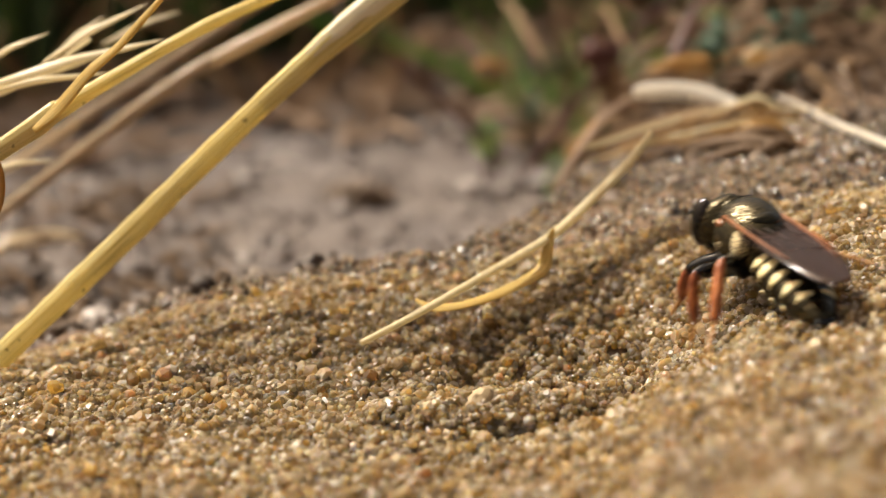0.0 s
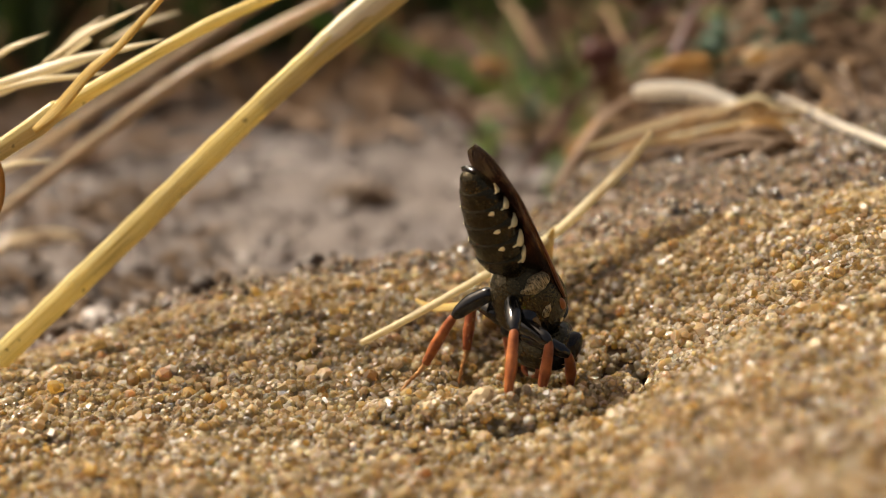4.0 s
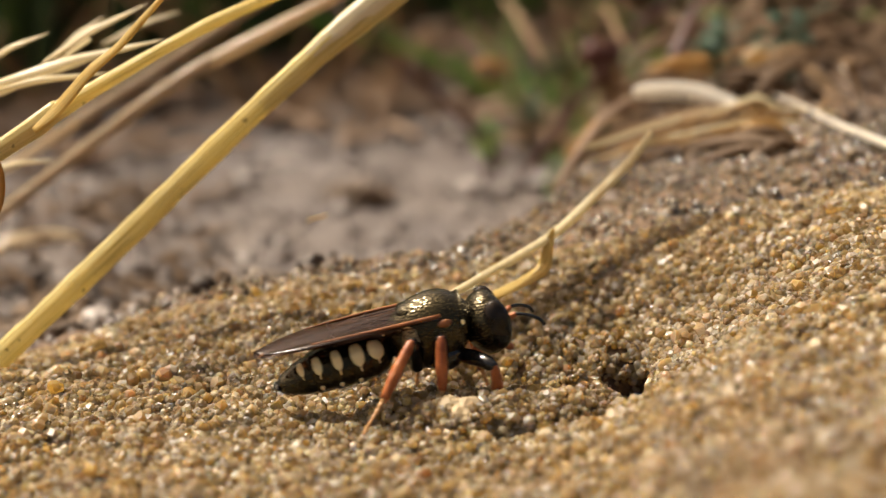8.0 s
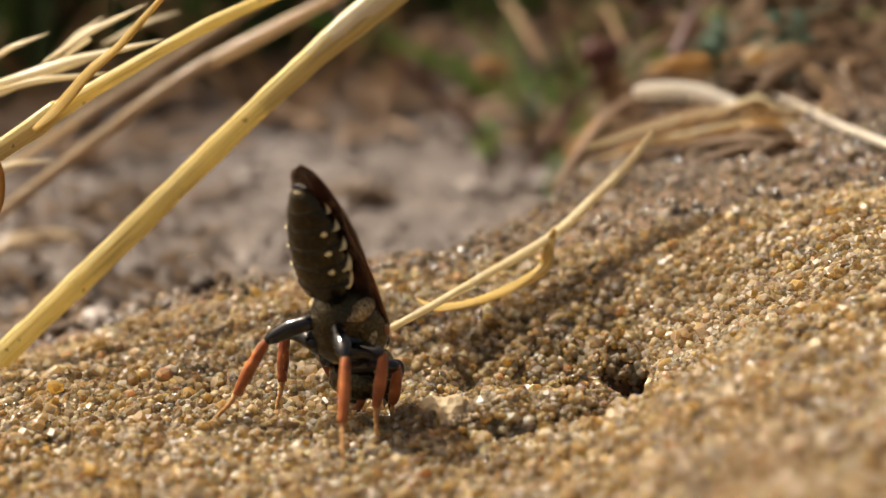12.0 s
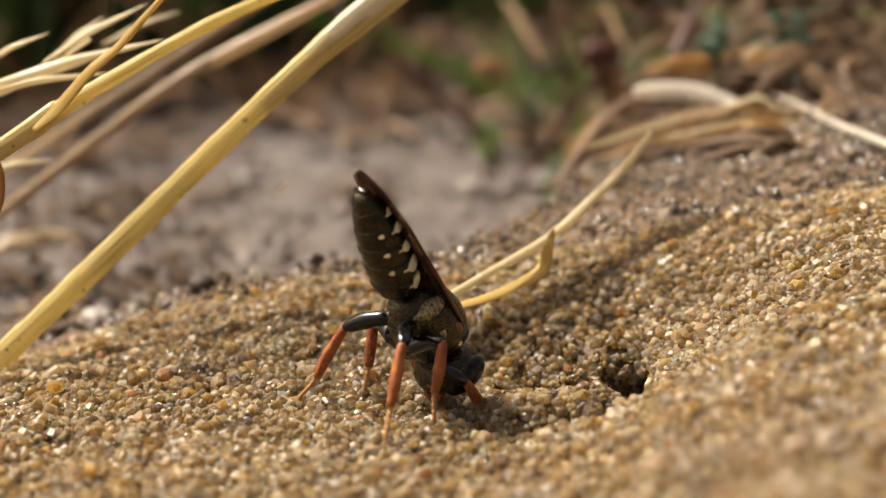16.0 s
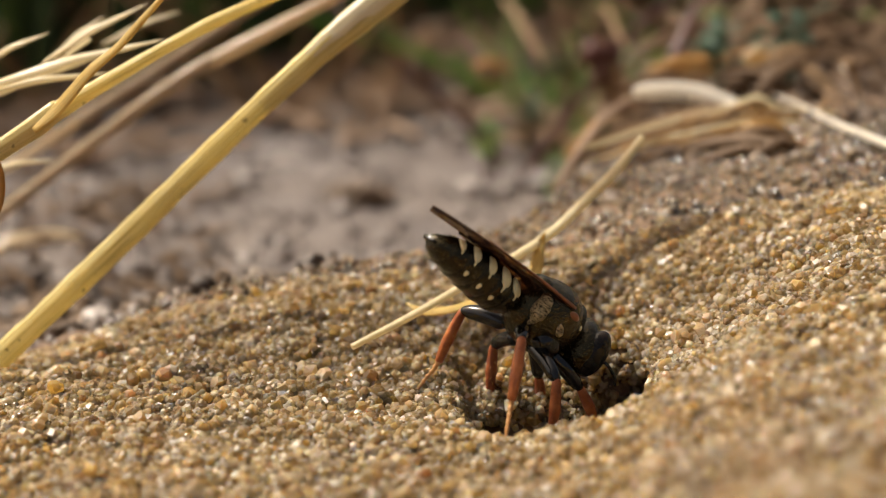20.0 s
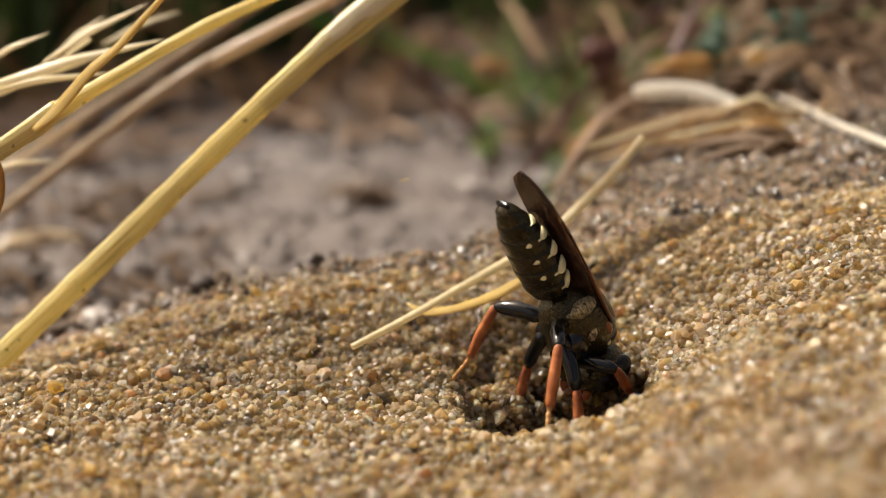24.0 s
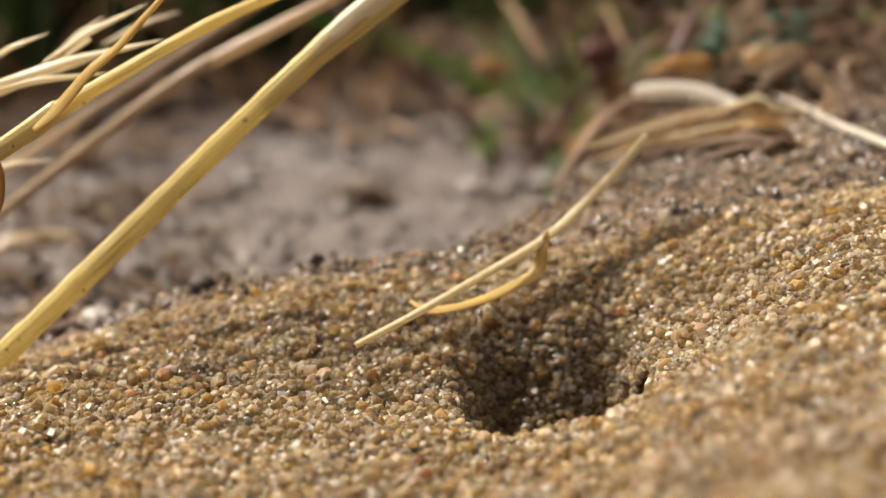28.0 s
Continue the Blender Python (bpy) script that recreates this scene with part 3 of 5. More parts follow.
straw("dry_grass_stalk", "weathered tan grass stalk behind the golden ones", [(-24.27, 20.50, -6.18), (-21.02, 21.00, -3.88), (-17.24, 21.60, -1.11), (-13.75, 22.20, 1.39), (-11.23, 22.80, 2.94), (-8.02, 23.50, 4.57), (-5.46, 24.00, 5.87), (-0.65, 25.50, 8.27), (6.00, 28.00, 11.21)],
      [0.28, 0.28, 0.29, 0.30, 0.35, 0.28, 0.27, 0.22], None, MAT_STRAW_GREY, group="dry grass stalks", seed=5, sheath=[(0.0, 0.53, 0.10, MAT_STRAW_GREY)])
straw("dry_grass_stalk", "weathered brown grass stalk behind the golden ones", [(-25.15, 28.00, -4.61), (-21.23, 28.50, -2.48), (-18.15, 29.00, -0.51), (-14.94, 29.50, 1.52), (-10.99, 30.00, 4.00), (-6.51, 31.00, 6.79), (-0.70, 33.00, 10.09)],
      [0.23, 0.25, 0.25, 0.23], None, MAT_STRAW_GREY, group="dry grass stalks", seed=6, sheath=[(0.3, 0.8, 0.10, MAT_STRAW_GREY)])
straw("dry_straw", "thin curled russet leaf blade beside the stalks", [(-15.28, -1.00, 3.82), (-15.06, -1.00, 3.07), (-15.03, -1.00, 2.38), (-15.20, -1.00, 1.65), (-15.55, -1.00, 0.99)], [0.07, 0.1, 0.1, 0.06], [0.05], MAT_STRAW_ROAN, category="grass blade", group="dry straws", seed=7)


def husk(tip, base, wide, seed, mat=None):
    """One pointed papery spikelet husk of the grass ear."""
    tip, base = np.asarray(tip, float), np.asarray(base, float)
    holder = thing("grass_husk", "pointed pale papery grass husk of a dry ear", "husk", base, "husks of the grass ear")
    mid = (tip - base) * 0.5 + np.array([0, -0.12, 0.16])
    path = smooth_path([(0, 0, 0), mid * 0.5, mid, (tip - base) * 0.8 + np.array([0, 0, 0.06]), tip - base], 6)
    w = wide * np.array([0.35, 0.8, 1.0, 0.95, 0.7, 0.4, 0.12])
    part("glume", tube(path, w, w * 0.55, 12, (-0.2, -0.6, 0.7), 0.06, seed=seed), mat or MAT_HUSK, holder)
    return holder


husk((-10.73, 8.00, 6.24), (-17.83, 7.00, 4.43), 0.25, 1)
husk((-11.67, 10.00, 7.38), (-15.76, 9.00, 5.16), 0.18, 2)
husk((-13.79, 12.00, 6.63), (-15.75, 11.00, 5.01), 0.15, 3)
husk((-15.43, 9.00, 6.35), (-18.33, 9.00, 4.93), 0.16, 4)
husk((-13.02, 8.00, 4.92), (-18.12, 7.20, 4.21), 0.19, 5)
husk((-13.61, 10.00, 5.28), (-18.88, 9.00, 3.40), 0.21, 6)
husk((-16.21, 12.00, 0.61), (-19.21, 12.00, 0.11), 0.14, 7)
husk((-11.45, 17.00, 6.20), (-14.78, 16.00, 4.86), 0.14, 8)
straw("grass_ear_stem", "thin pale stem carrying the dry grass ear", [(-20.84, 8.00, 3.13), (-18.58, 8.00, 3.92), (-15.97, 8.40, 4.74), (-14.02, 10.00, 5.96)], [0.14, 0.12, 0.08], None, MAT_HUSK, category="stem", seed=8)

# the bent stem that lies over the pit, with its torn sheath
bent_stem = thing("bent_dry_stem", "pale golden dry stem lying over the pit", "stem", (8.26, 9.00, 2.35))
_b = np.asarray((8.26, 9.00, 2.35))
STEM_AT = (8.26, 9.00, 2.35)
part("stalk", tube(smooth_path(np.array([(8.26, 9.00, 2.35), (7.29, 8.00, 1.38), (5.82, 6.60, 0.29), (4.10, 5.00, -0.83), (1.38, 2.80, -1.85), (-0.90, 1.20, -2.73), (-2.88, -0.20, -3.39)]) - _b, 10),
                   [0.13, 0.20, 0.21, 0.20, 0.17, 0.15, 0.12], [0.11, 0.14, 0.13, 0.10], 14, (0, -0.5, 0.8), 0.06, seed=9), MAT_STRAW_PALE, bent_stem)
part("sheath", tube(smooth_path(np.array([(4.19, 4.90, -0.52), (3.97, 4.60, -1.21), (3.71, 4.20, -1.94), (2.45, 3.40, -2.46), (0.96, 2.60, -2.79), (-0.29, 2.40, -2.88), (-1.02, 2.80, -2.68)]) - _b, 8),
                    [0.05, 0.2, 0.3, 0.26, 0.22, 0.26, 0.04], [0.05, 0.08, 0.05], 12, (0, -0.3, 0.9), 0.05, seed=10), MAT_GOLD_SHEATH, bent_stem, "torn golden leaf sheath")
part("splinter", tube(smooth_path(np.array([(3.90, 4.80, -0.93), (4.06, 4.80, -0.56), (4.31, 4.80, -0.34)]) - _b, 5), [0.05, 0.09, 0.02], [0.03], 8, seed=11), MAT_STRAW_PALE, bent_stem)


# ---- far litter ----
straw("bleached_stem", "tan bent dry stem lying on the bank", [(5.30, 22.00, -3.01), (6.78, 24.00, -1.32), (8.09, 26.00, -0.19), (9.30, 27.00, 0.43), (10.37, 27.00, 0.66)], [0.2, 0.24, 0.24, 0.2], [0.16], MAT_GREY_LITTER, category="stem", group="dry stems on the bank", seed=12)
straw("bleached_stem", "white bleached hollow stem lying on the bank", [(9.41, 26.00, 1.00), (10.52, 26.00, 1.17), (12.34, 26.00, 1.09), (13.96, 25.50, 0.64), (14.44, 25.00, 0.45)], [0.2, 0.46, 0.5, 0.44, 0.24], [0.34], MAT_WHITE_STEM, category="stem", group="dry stems on the bank", seed=13)
_rng = np.random.RandomState(5)
for i in range(34):  # a torn bundle of leaf strips, and a looser one behind it
    u = _rng.uniform(-1, 1, 9)
    behind = i >= 27
    a, c = (np.array((10.95, 32.00, 0.75)), np.array((20.42, 36.00, 1.51))) if behind else (np.array((8.02, 20.00, -0.66)), np.array((17.12, 22.50, 0.47)))
    a, c = a + u[0:3] * (1.6, 1.5, 0.5), c + u[3:6] * (1.8, 1.5, 0.55)
    if u[8] > 0.2:
        a = a * 0.55 + c * 0.45
    m = (a + c) / 2 + np.array([u[6], u[7], 0.55 + 0.5 * u[6]])
    straw("dry_leaf_strip", "thin twisted strip of dry golden-brown leaf in a bundle", [a, a * 0.5 + m * 0.5 + (0, 0, 0.12), m, m * 0.5 + c * 0.5 + (0, 0, 0.1), c], [0.03, 0.09, 0.12 + 0.05 * u[1], 0.09, 0.03], [0.04],
          (MAT_STRAW_ROAN, MAT_LITTER, MAT_STRAW_ROAN, MAT_LITTER_AND_SHADE, MAT_STRAW_PALE)[i % 5], category="leaf strip", group="bundle of leaf strips", seed=100 + i, n=10)
straw("bleached_stem", "long white dry stem on the bank", [(15.98, 29.86, 0.66), (16.88, 24.06, 0.97), (17.54, 21.29, 0.83), (18.21, 17.83, 0.81), (18.88, 13.65, 0.96), (19.53, 9.67, 1.04)], [0.06, 0.08, 0.15, 0.18, 0.18, 0.16], None, MAT_WHITE_STEM, category="stem", group="dry stems on the bank", seed=15)


# ---- far greenery ----
def sprig(at, tall, leaves, mat, seed, lean=(0, 0), name="herb_sprig", label="small green herb sprig among dry litter"):
    rng = np.random.RandomState(seed)
    holder = thing(name, label, "herb", at, "green herbs at the bank's edge")
    top = np.array([lean[0], lean[1], tall])
    path = smooth_path([(0, 0, -1), top * 0.35 + rng.uniform(-0.4, 0.4, 3), top * 0.7 + rng.uniform(-0.4, 0.4, 3), top], 5)
    part("stem", tube(path, [0.16, 0.13, 0.08], None, 8), MAT_TWIG if seed % 3 == 0 else mat, holder)
    for i in range(leaves):
        p = path[int(len(path) * (0.45 + 0.53 * i / max(1, leaves - 1))) - 1]
        a = i * 2.4 + rng.uniform(-0.4, 0.4)
        out = np.array([math.cos(a), math.sin(a), rng.uniform(0.1, 0.7)]) * rng.uniform(0.9, 1.8)
        part("leaf", tube(smooth_path([p, p + out * 0.5 + np.array([0, 0, 0.3]), p + out], 4), [0.08, 0.32, 0.45, 0.3, 0.04], [0.06], 8, (0, 0, 1), seed=i), mat, holder)
    return holder


def tussock(at, count, tall, spread, seed, mat):
    """A clump of fine shaded grass: one mass of blades."""
    rng = np.random.RandomState(seed)
    verts, faces = [], []
    for i in range(count):
        b = np.array([rng.normal(0, spread), rng.normal(0, spread * 0.5), -1.0])
        l = rng.uniform(0.5, 1.0) * tall
        tip = b + np.array([rng.normal(0, 0.35) * l, rng.normal(0, 0.25) * l, l])
        w = rng.uniform(0.6, 1.4)
        v, f, _ = tube(smooth_path([b, b * 0.6 + tip * 0.4 + rng.normal(0, 1, 3), tip], 3), [w, w, w * 0.7, 0.05], [0.12], 5, (0, 1, 0.2))
        o = len(verts)
        verts.extend(v)
        faces.extend([tuple(k + o for k in q) for q in f])
    ob = part("grass_tussock", (verts, faces), mat)
    ob.location = Vector(at) * MM
    return tagged(ob, "dense dark green grass tussock in the shade", "grass", "grass tussocks", "stuff")


for i, (gx, gy, n, tall, sp) in enumerate([(-46, 92, 320, 42, 11), (-28, 99, 320, 34, 9), (-7, 124, 300, 26, 11), (12, 138, 300, 40, 11), (34, 148, 300, 44, 11), (60, 160, 250, 30, 16), (-70, 98, 250, 50, 14), (-24, 145, 250, 60, 16), (20, 182, 250, 62, 18), (70, 210, 250, 70, 26), (-60, 124, 250, 66, 20)]):
    tussock((gx, gy, float(height(gx, gy))), n, tall, sp, 40 + i, MAT_DARK_GRASS)

for i, (p, tall, m) in enumerate([((2.92, 49.50, -9.06), 3.4, 0), ((7.41, 63.00, -8.17), 3.4, 0), ((8.70, 72.50, -9.26), 4.6, 1), ((7.40, 72.50, -9.31), 5.1, 0), ((13.04, 72.50, -9.24), 4.1, 0), ((13.93, 72.50, -9.30), 3.4, 0), ((14.53, 72.50, -9.25), 5.3, 1), ((14.27, 32.50, 0.06), 3.5, 1), ((14.70, 30.00, 0.15), 3.3, 1), ((17.34, 31.00, 0.40), 3.4, 1), ((18.26, 32.00, 0.55), 3.5, 1), ((5.00, 72.50, -9.25), 6.8, 0), ((9.75, 72.50, -9.29), 6.4, 0), ((5.60, 57.00, -8.15), 3.4, 1), ((10.90, 70.00, -8.95), 3.5, 0), ((1.56, 72.50, -9.29), 4.3, 0), ((8.28, 72.50, -9.24), 3.8, 0), ((6.54, 68.00, -8.65), 3.5, 0)]):
    sprig(p, tall, 7, MAT_GREEN if m == 0 else MAT_GREEN_BLUE, 60 + i, (0.5 * math.sin(i * 2.1), 0.3))

# many of these stems are added, dark as the shade between and under litter
for i, (a, b, w, m, label) in enumerate([((12.01, 38.00, -0.56), (15.78, 42.00, 4.40), 0.30, MAT_TWIG, "dark red twig leaning among the litter"),
                                         ((12.64, 37.00, 0.57), (14.42, 39.00, 2.83), 0.34, MAT_TWIG, "dark red twig leaning among the litter"),
                                         ((0.60, 56.00, -0.72), (3.81, 50.00, -2.03), 0.22, MAT_TWIG, "dark red twig leaning among the litter"),
                                         ((1.83, 50.00, -1.41), (4.34, 50.00, -1.77), 0.36, MAT_STRAW_ROAN, "orange-brown scrap of bark among the herbs"),
                                         ((3.97, 56.00, 2.10), (6.30, 50.00, -1.12), 0.30, MAT_LITTER, "brown dead stem leaning at the edge of the bank"),
                                         ((10.17, 54.00, 1.96), (11.44, 48.00, -0.11), 0.26, MAT_LITTER, "brown dead stem leaning at the edge of the bank"),
                                         ((15.16, 34.00, 0.73), (17.26, 36.00, 2.60), 0.30, MAT_LITTER_AND_SHADE, "brown stem added to darken the gaps in the litter"),
                                         ((15.38, 31.55, 0.52), (18.54, 32.53, 0.66), 0.35, MAT_LITTER_AND_SHADE, "brown stem added to darken the gaps in the litter"),
                                         ((11.42, 28.26, -0.38), (14.00, 23.09, 0.16), 0.30, MAT_LITTER_AND_SHADE, "brown stem added to darken the gaps in the litter"),
                                         ((10.61, 19.72, -0.66), (15.24, 15.63, 0.40), 0.34, MAT_LITTER_AND_SHADE, "brown stem added to darken the gaps in the litter"),
                                         ((11.48, 16.73, -0.55), (14.48, 15.47, 0.10), 0.30, MAT_LITTER_AND_SHADE, "brown stem added to darken the gaps in the litter"),
                                         ((6.11, 26.00, -2.25), (8.42, 27.00, -0.58), 0.22, MAT_STRAW_ROAN, "russet stem lying on the bank"),
                                         ((16.18, 33.00, 1.50), (19.79, 36.00, 1.66), 0.22, MAT_STRAW_PALE, "curled pale golden leaf on the litter"),
                                         ((16.03, 32.00, 0.90), (18.80, 34.00, 1.28), 0.22, MAT_STRAW_PALE, "curled russet leaf on the litter"),
                                         ((20.15, 28.00, 1.98), (21.00, 27.00, 0.71), 0.20, MAT_WHITE_STEM, "bleached curl of stem on the bank"),
                                         ((19.02, 29.03, 0.65), (18.83, 20.61, 0.63), 0.26, MAT_LITTER_AND_SHADE, "brown stem added to darken the gaps in the litter"),
                                         ((17.99, 30.00, 1.67), (19.94, 28.00, 0.69), 0.28, MAT_LITTER, "brown dry stem in the litter"),
                                         ((11.06, 33.00, 0.89), (15.14, 34.00, 1.19), 0.40, MAT_STRAW_ROAN, "curled russet leaf on the litter"),
                                         ((10.02, 21.30, -0.77), (13.14, 19.35, -0.10), 0.30, MAT_LITTER_AND_SHADE, "brown stem added to darken the gaps in the litter"),
                                         ((12.01, 18.69, -0.39), (15.80, 18.49, 0.38), 0.32, MAT_LITTER_AND_SHADE, "brown stem added to darken the gaps in the litter"),
                                         ((13.55, 15.73, -0.03), (15.72, 15.56, 0.41), 0.26, MAT_LITTER_AND_SHADE, "brown stem added to darken the gaps in the litter"),
                                         ((9.00, 19.23, -0.95), (11.41, 18.03, -0.44), 0.20, MAT_LITTER_AND_SHADE, "brown stem added to darken the gaps in the litter"),
                                         ((13.16, 19.49, -0.08), (15.71, 19.39, 0.52), 0.30, MAT_STRAW_ROAN, "brown stem added to darken the gaps in the litter"),
                                         ((14.85, 26.54, 0.22), (18.53, 29.49, 0.58), 0.30, MAT_LITTER_AND_SHADE, "brown stem added to darken the gaps in the litter"),
                                         ((18.20, 30.80, 0.65), (19.71, 22.15, 0.75), 0.24, MAT_LITTER_AND_SHADE, "brown stem added to darken the gaps in the litter"),
                                         ((20.64, 38.32, 0.68), (24.54, 40.02, 0.91), 0.30, MAT_LITTER_AND_SHADE, "brown stem added to darken the gaps in the litter"),
                                         ((17.64, 22.42, 0.56), (20.36, 27.32, 0.66), 0.20, MAT_LITTER, "brown stem added to darken the gaps in the litter"),
                                         ((11.17, 26.33, -0.45), (14.20, 21.11, 0.19), 0.24, MAT_LITTER_AND_SHADE, "brown stem added to darken the gaps in the litter")]):
    a, b = np.asarray(a), np.asarray(b)
    straw("litter_stem", label, [a, a * 0.7 + b * 0.3 + (0.1, 0, 0.35), a * 0.3 + b * 0.7 + (-0.1, 0.2, 0.4), b], [w * 0.6, w, w * 0.9, w * 0.4], [w * 0.6], m, category="litter", group="stems in the litter", seed=120 + i, n=12)
straw("rosehip_husk", "dark red rounded seed husk lying in the litter", [(8.47, 48.00, -0.64), (9.17, 48.00, -0.39), (10.22, 48.00, -0.39), (10.93, 48.00, -0.74)], [0.3, 0.9, 0.9, 0.3], None, MAT_TWIG, category="seed husk", seed=21)
for i, (a, b, w, m) in enumerate([((13.35, 34.00, 0.11), (16.85, 35.00, 0.94), 0.6, MAT_LITTER_AND_SHADE), ((12.28, 33.00, 0.59), (15.47, 34.00, 0.67), 0.4, MAT_STRAW_ROAN), ((15.08, 30.00, 1.37), (18.18, 31.00, 1.87), 0.4, MAT_STRAW_ROAN), ((16.34, 29.00, 1.88), (19.26, 30.00, 2.49), 0.35, MAT_LITTER), ((15.52, 31.00, 1.87), (18.35, 32.00, 2.25), 0.3, MAT_STRAW_GREY),
                                  ((15.56, 26.00, 1.03), (18.98, 28.00, 2.56), 0.5, MAT_LITTER_AND_SHADE), ((19.67, 26.00, 2.58), (20.51, 25.00, 0.92), 0.3, MAT_LITTER), ((16.40, 40.00, 1.40), (19.68, 42.00, 1.77), 0.9, MAT_LITTER_AND_SHADE), ((5.97, 24.00, -2.40), (11.26, 27.00, -0.58), 0.6, MAT_LITTER_AND_SHADE),
                                  ((7.33, 24.00, -1.32), (15.03, 24.00, -0.99), 0.5, MAT_LITTER_AND_SHADE), ((-23.07, 26.00, -7.23), (-18.58, 28.00, -7.02), 0.5, MAT_STRAW_GREY), ((11.03, 44.00, -0.20), (15.66, 46.00, 1.22), 0.5, MAT_LITTER_AND_SHADE)]):
    a, b = np.asarray(a), np.asarray(b)
    straw("dry_litter", "curled brown piece of dry leaf litter", [a, a * 0.7 + b * 0.3 + np.array([0, 0, 0.5]), a * 0.3 + b * 0.7 + np.array([0, 0.3, 0.4]), b], [w * 0.3, w, w * 0.8, w * 0.2], [w * 0.3], m, category="litter", group="leaf litter", seed=80 + i)

def litter_bed(name, label, count, box, seed, mat, big):
    """A bed of small curled leaf and stem scraps."""
    rng = np.random.RandomState(seed)
    verts, faces, uvs = [], [], []
    while count > 0:
        x, y = rng.uniform(box[0], box[1]), rng.uniform(box[2], box[3])
        z = float(height(x, y))
        if box[4] and z < -6:
            continue
        count -= 1
        a, l = rng.uniform(0, 6.28), big * rng.uniform(1.0, 3.2)
        w = big * rng.uniform(0.12, 0.45)
        d = np.array([math.cos(a), math.sin(a), rng.normal(0, 0.22)]) * l * 0.5
        c = np.array([x, y, z + 0.25 * big + rng.uniform(0, 0.7) * big])
        v, f, t = tube(smooth_path([c - d, c + np.array([0, 0, rng.uniform(0, 0.4) * big]), c + d], 3), [w * 0.3, w, w * 0.9, w * 0.2], [w * 0.3], 6, (0, 0, 1))
        o = len(verts)
        verts.extend(v)
        uvs.extend(t)
        faces.extend([tuple(k + o for k in q) for q in f])
    return tagged(part(name, (verts, faces, uvs), mat), label, "litter", kind="stuff")


litter_bed("litter_bed", "brown scraps of dry leaves over the far soil", 420, (-60, 60, 58, 100, 0), 1, MAT_GREY_LITTER, 2.0)
litter_bed("litter_bed", "russet scraps of dry leaves and stems on the bank", 330, (6, 50, 27, 70, 1), 2, MAT_LITTER_AND_SHADE, 1.5)
litter_bed("litter_bed", "dark brown scraps on the far bank", 330, (12, 60, 42, 95, 1), 5, MAT_LITTER_AND_SHADE, 2.2)
litter_bed("litter_bed", "tan scraps of dry leaves before the tussocks", 140, (2, 26, 54, 84, 0), 6, MAT_LITTER, 1.5)
litter_bed("litter_bed", "dark red-brown scraps behind the ridge", 260, (-40, -12, 17, 48, 0), 7, MAT_LITTER_AND_SHADE, 1.0)
litter_bed("litter_bed", "warm brown scraps before the tussocks", 230, (-28, 14, 72, 124, 0), 8, MAT_GREY_LITTER, 2.2)
litter_bed("moss_bed", "low green moss and leaflets over the far soil", 150, (6, 30, 45, 90, 0), 4, MAT_GREEN, 1.2)

def dead_stalks(count, box, seed, mat, label):
    rng = np.random.RandomState(seed)
    for i in range(count):
        x, y = rng.uniform(box[0], box[1]), rng.uniform(box[2], box[3])
        l = rng.uniform(5, 17)
        tip = np.array([rng.normal(0, 0.6) * l, rng.normal(0, 0.4) * l, l * rng.uniform(0.4, 1.0)])
        w = rng.uniform(0.14, 0.36)
        ob = part("dead_stalk", tube(smooth_path([(0, 0, -0.5), tip * 0.5 + rng.normal(0, 0.8, 3), tip], 3), [w, w, w * 0.4], [w * 0.6], 6, (0, 1, 0.2)), mat)
        ob.location = Vector((x, y, float(height(x, y)))) * MM
        tagged(ob, label, "dry stalk", "stalks before the tussocks")


dead_stalks(70, (-50, 40, 66, 92), 1, MAT_LITTER, "brown dead stalk standing before the tussocks")
dead_stalks(60, (0, 40, 50, 85), 2, MAT_TWIG, "dark red dead stalk at the bank's edge")
dead_stalks(40, (8, 45, 52, 85), 3, MAT_LITTER, "brown dead stalk at the bank's edge")
dead_stalks(40, (4, 40, 50, 85), 4, MAT_GREEN, "fresh green stalk at the bank's edge")

# clods behind the ridge
for i, (p, r) in enumerate([((-15.33, 16.00, -5.84), 1.7), ((-17.99, 20.00, -6.16), 1.6), ((-10.60, 15.00, -4.90), 1.5), ((-17.95, 14.00, -6.29), 1.3), ((-11.96, 14.00, -5.39), 1.1), ((-19.90, 18.00, -6.14), 1.4), ((-5.05, 46.00, -7.39), 1.4), ((-13.05, 13.00, -5.99), 1.0)]):
    v, f = blob((0, 0, 0), (r * 1.3, r, r * 0.75), 0.6, i + 3, 4)
    c = part("soil_clod", (v, f), MAT_CLOD)
    c.location = Vector((p[0], p[1], float(height(p[0], p[1])) + r * 0.25)) * MM
    tagged(c, "crumbling grey-brown clod of soil", "soil clod", "clods behind the ridge")


# ---- the digging wasp ----
wasp = thing("sand_wasp", "black digging sand wasp with cream-banded abdomen and orange legs", "wasp")


def along_x(stations, n=24):
    """Loft along x: stations of (x, z, half width, half height)."""
    s = np.asarray(stations, float)
    p = smooth_path(np.stack([s[:, 0], 0 * s[:, 0], s[:, 1]], 1), 4)
    k = np.linspace(0, 1, len(s))
    q = np.linspace(0, 1, len(p))
    cub = smooth_path(np.stack([k, s[:, 2], s[:, 3]], 1), 4)
    return tube(p, np.maximum(cub[:, 1], 0.01), np.maximum(cub[:, 2], 0.01), n, (0, 0, 1))


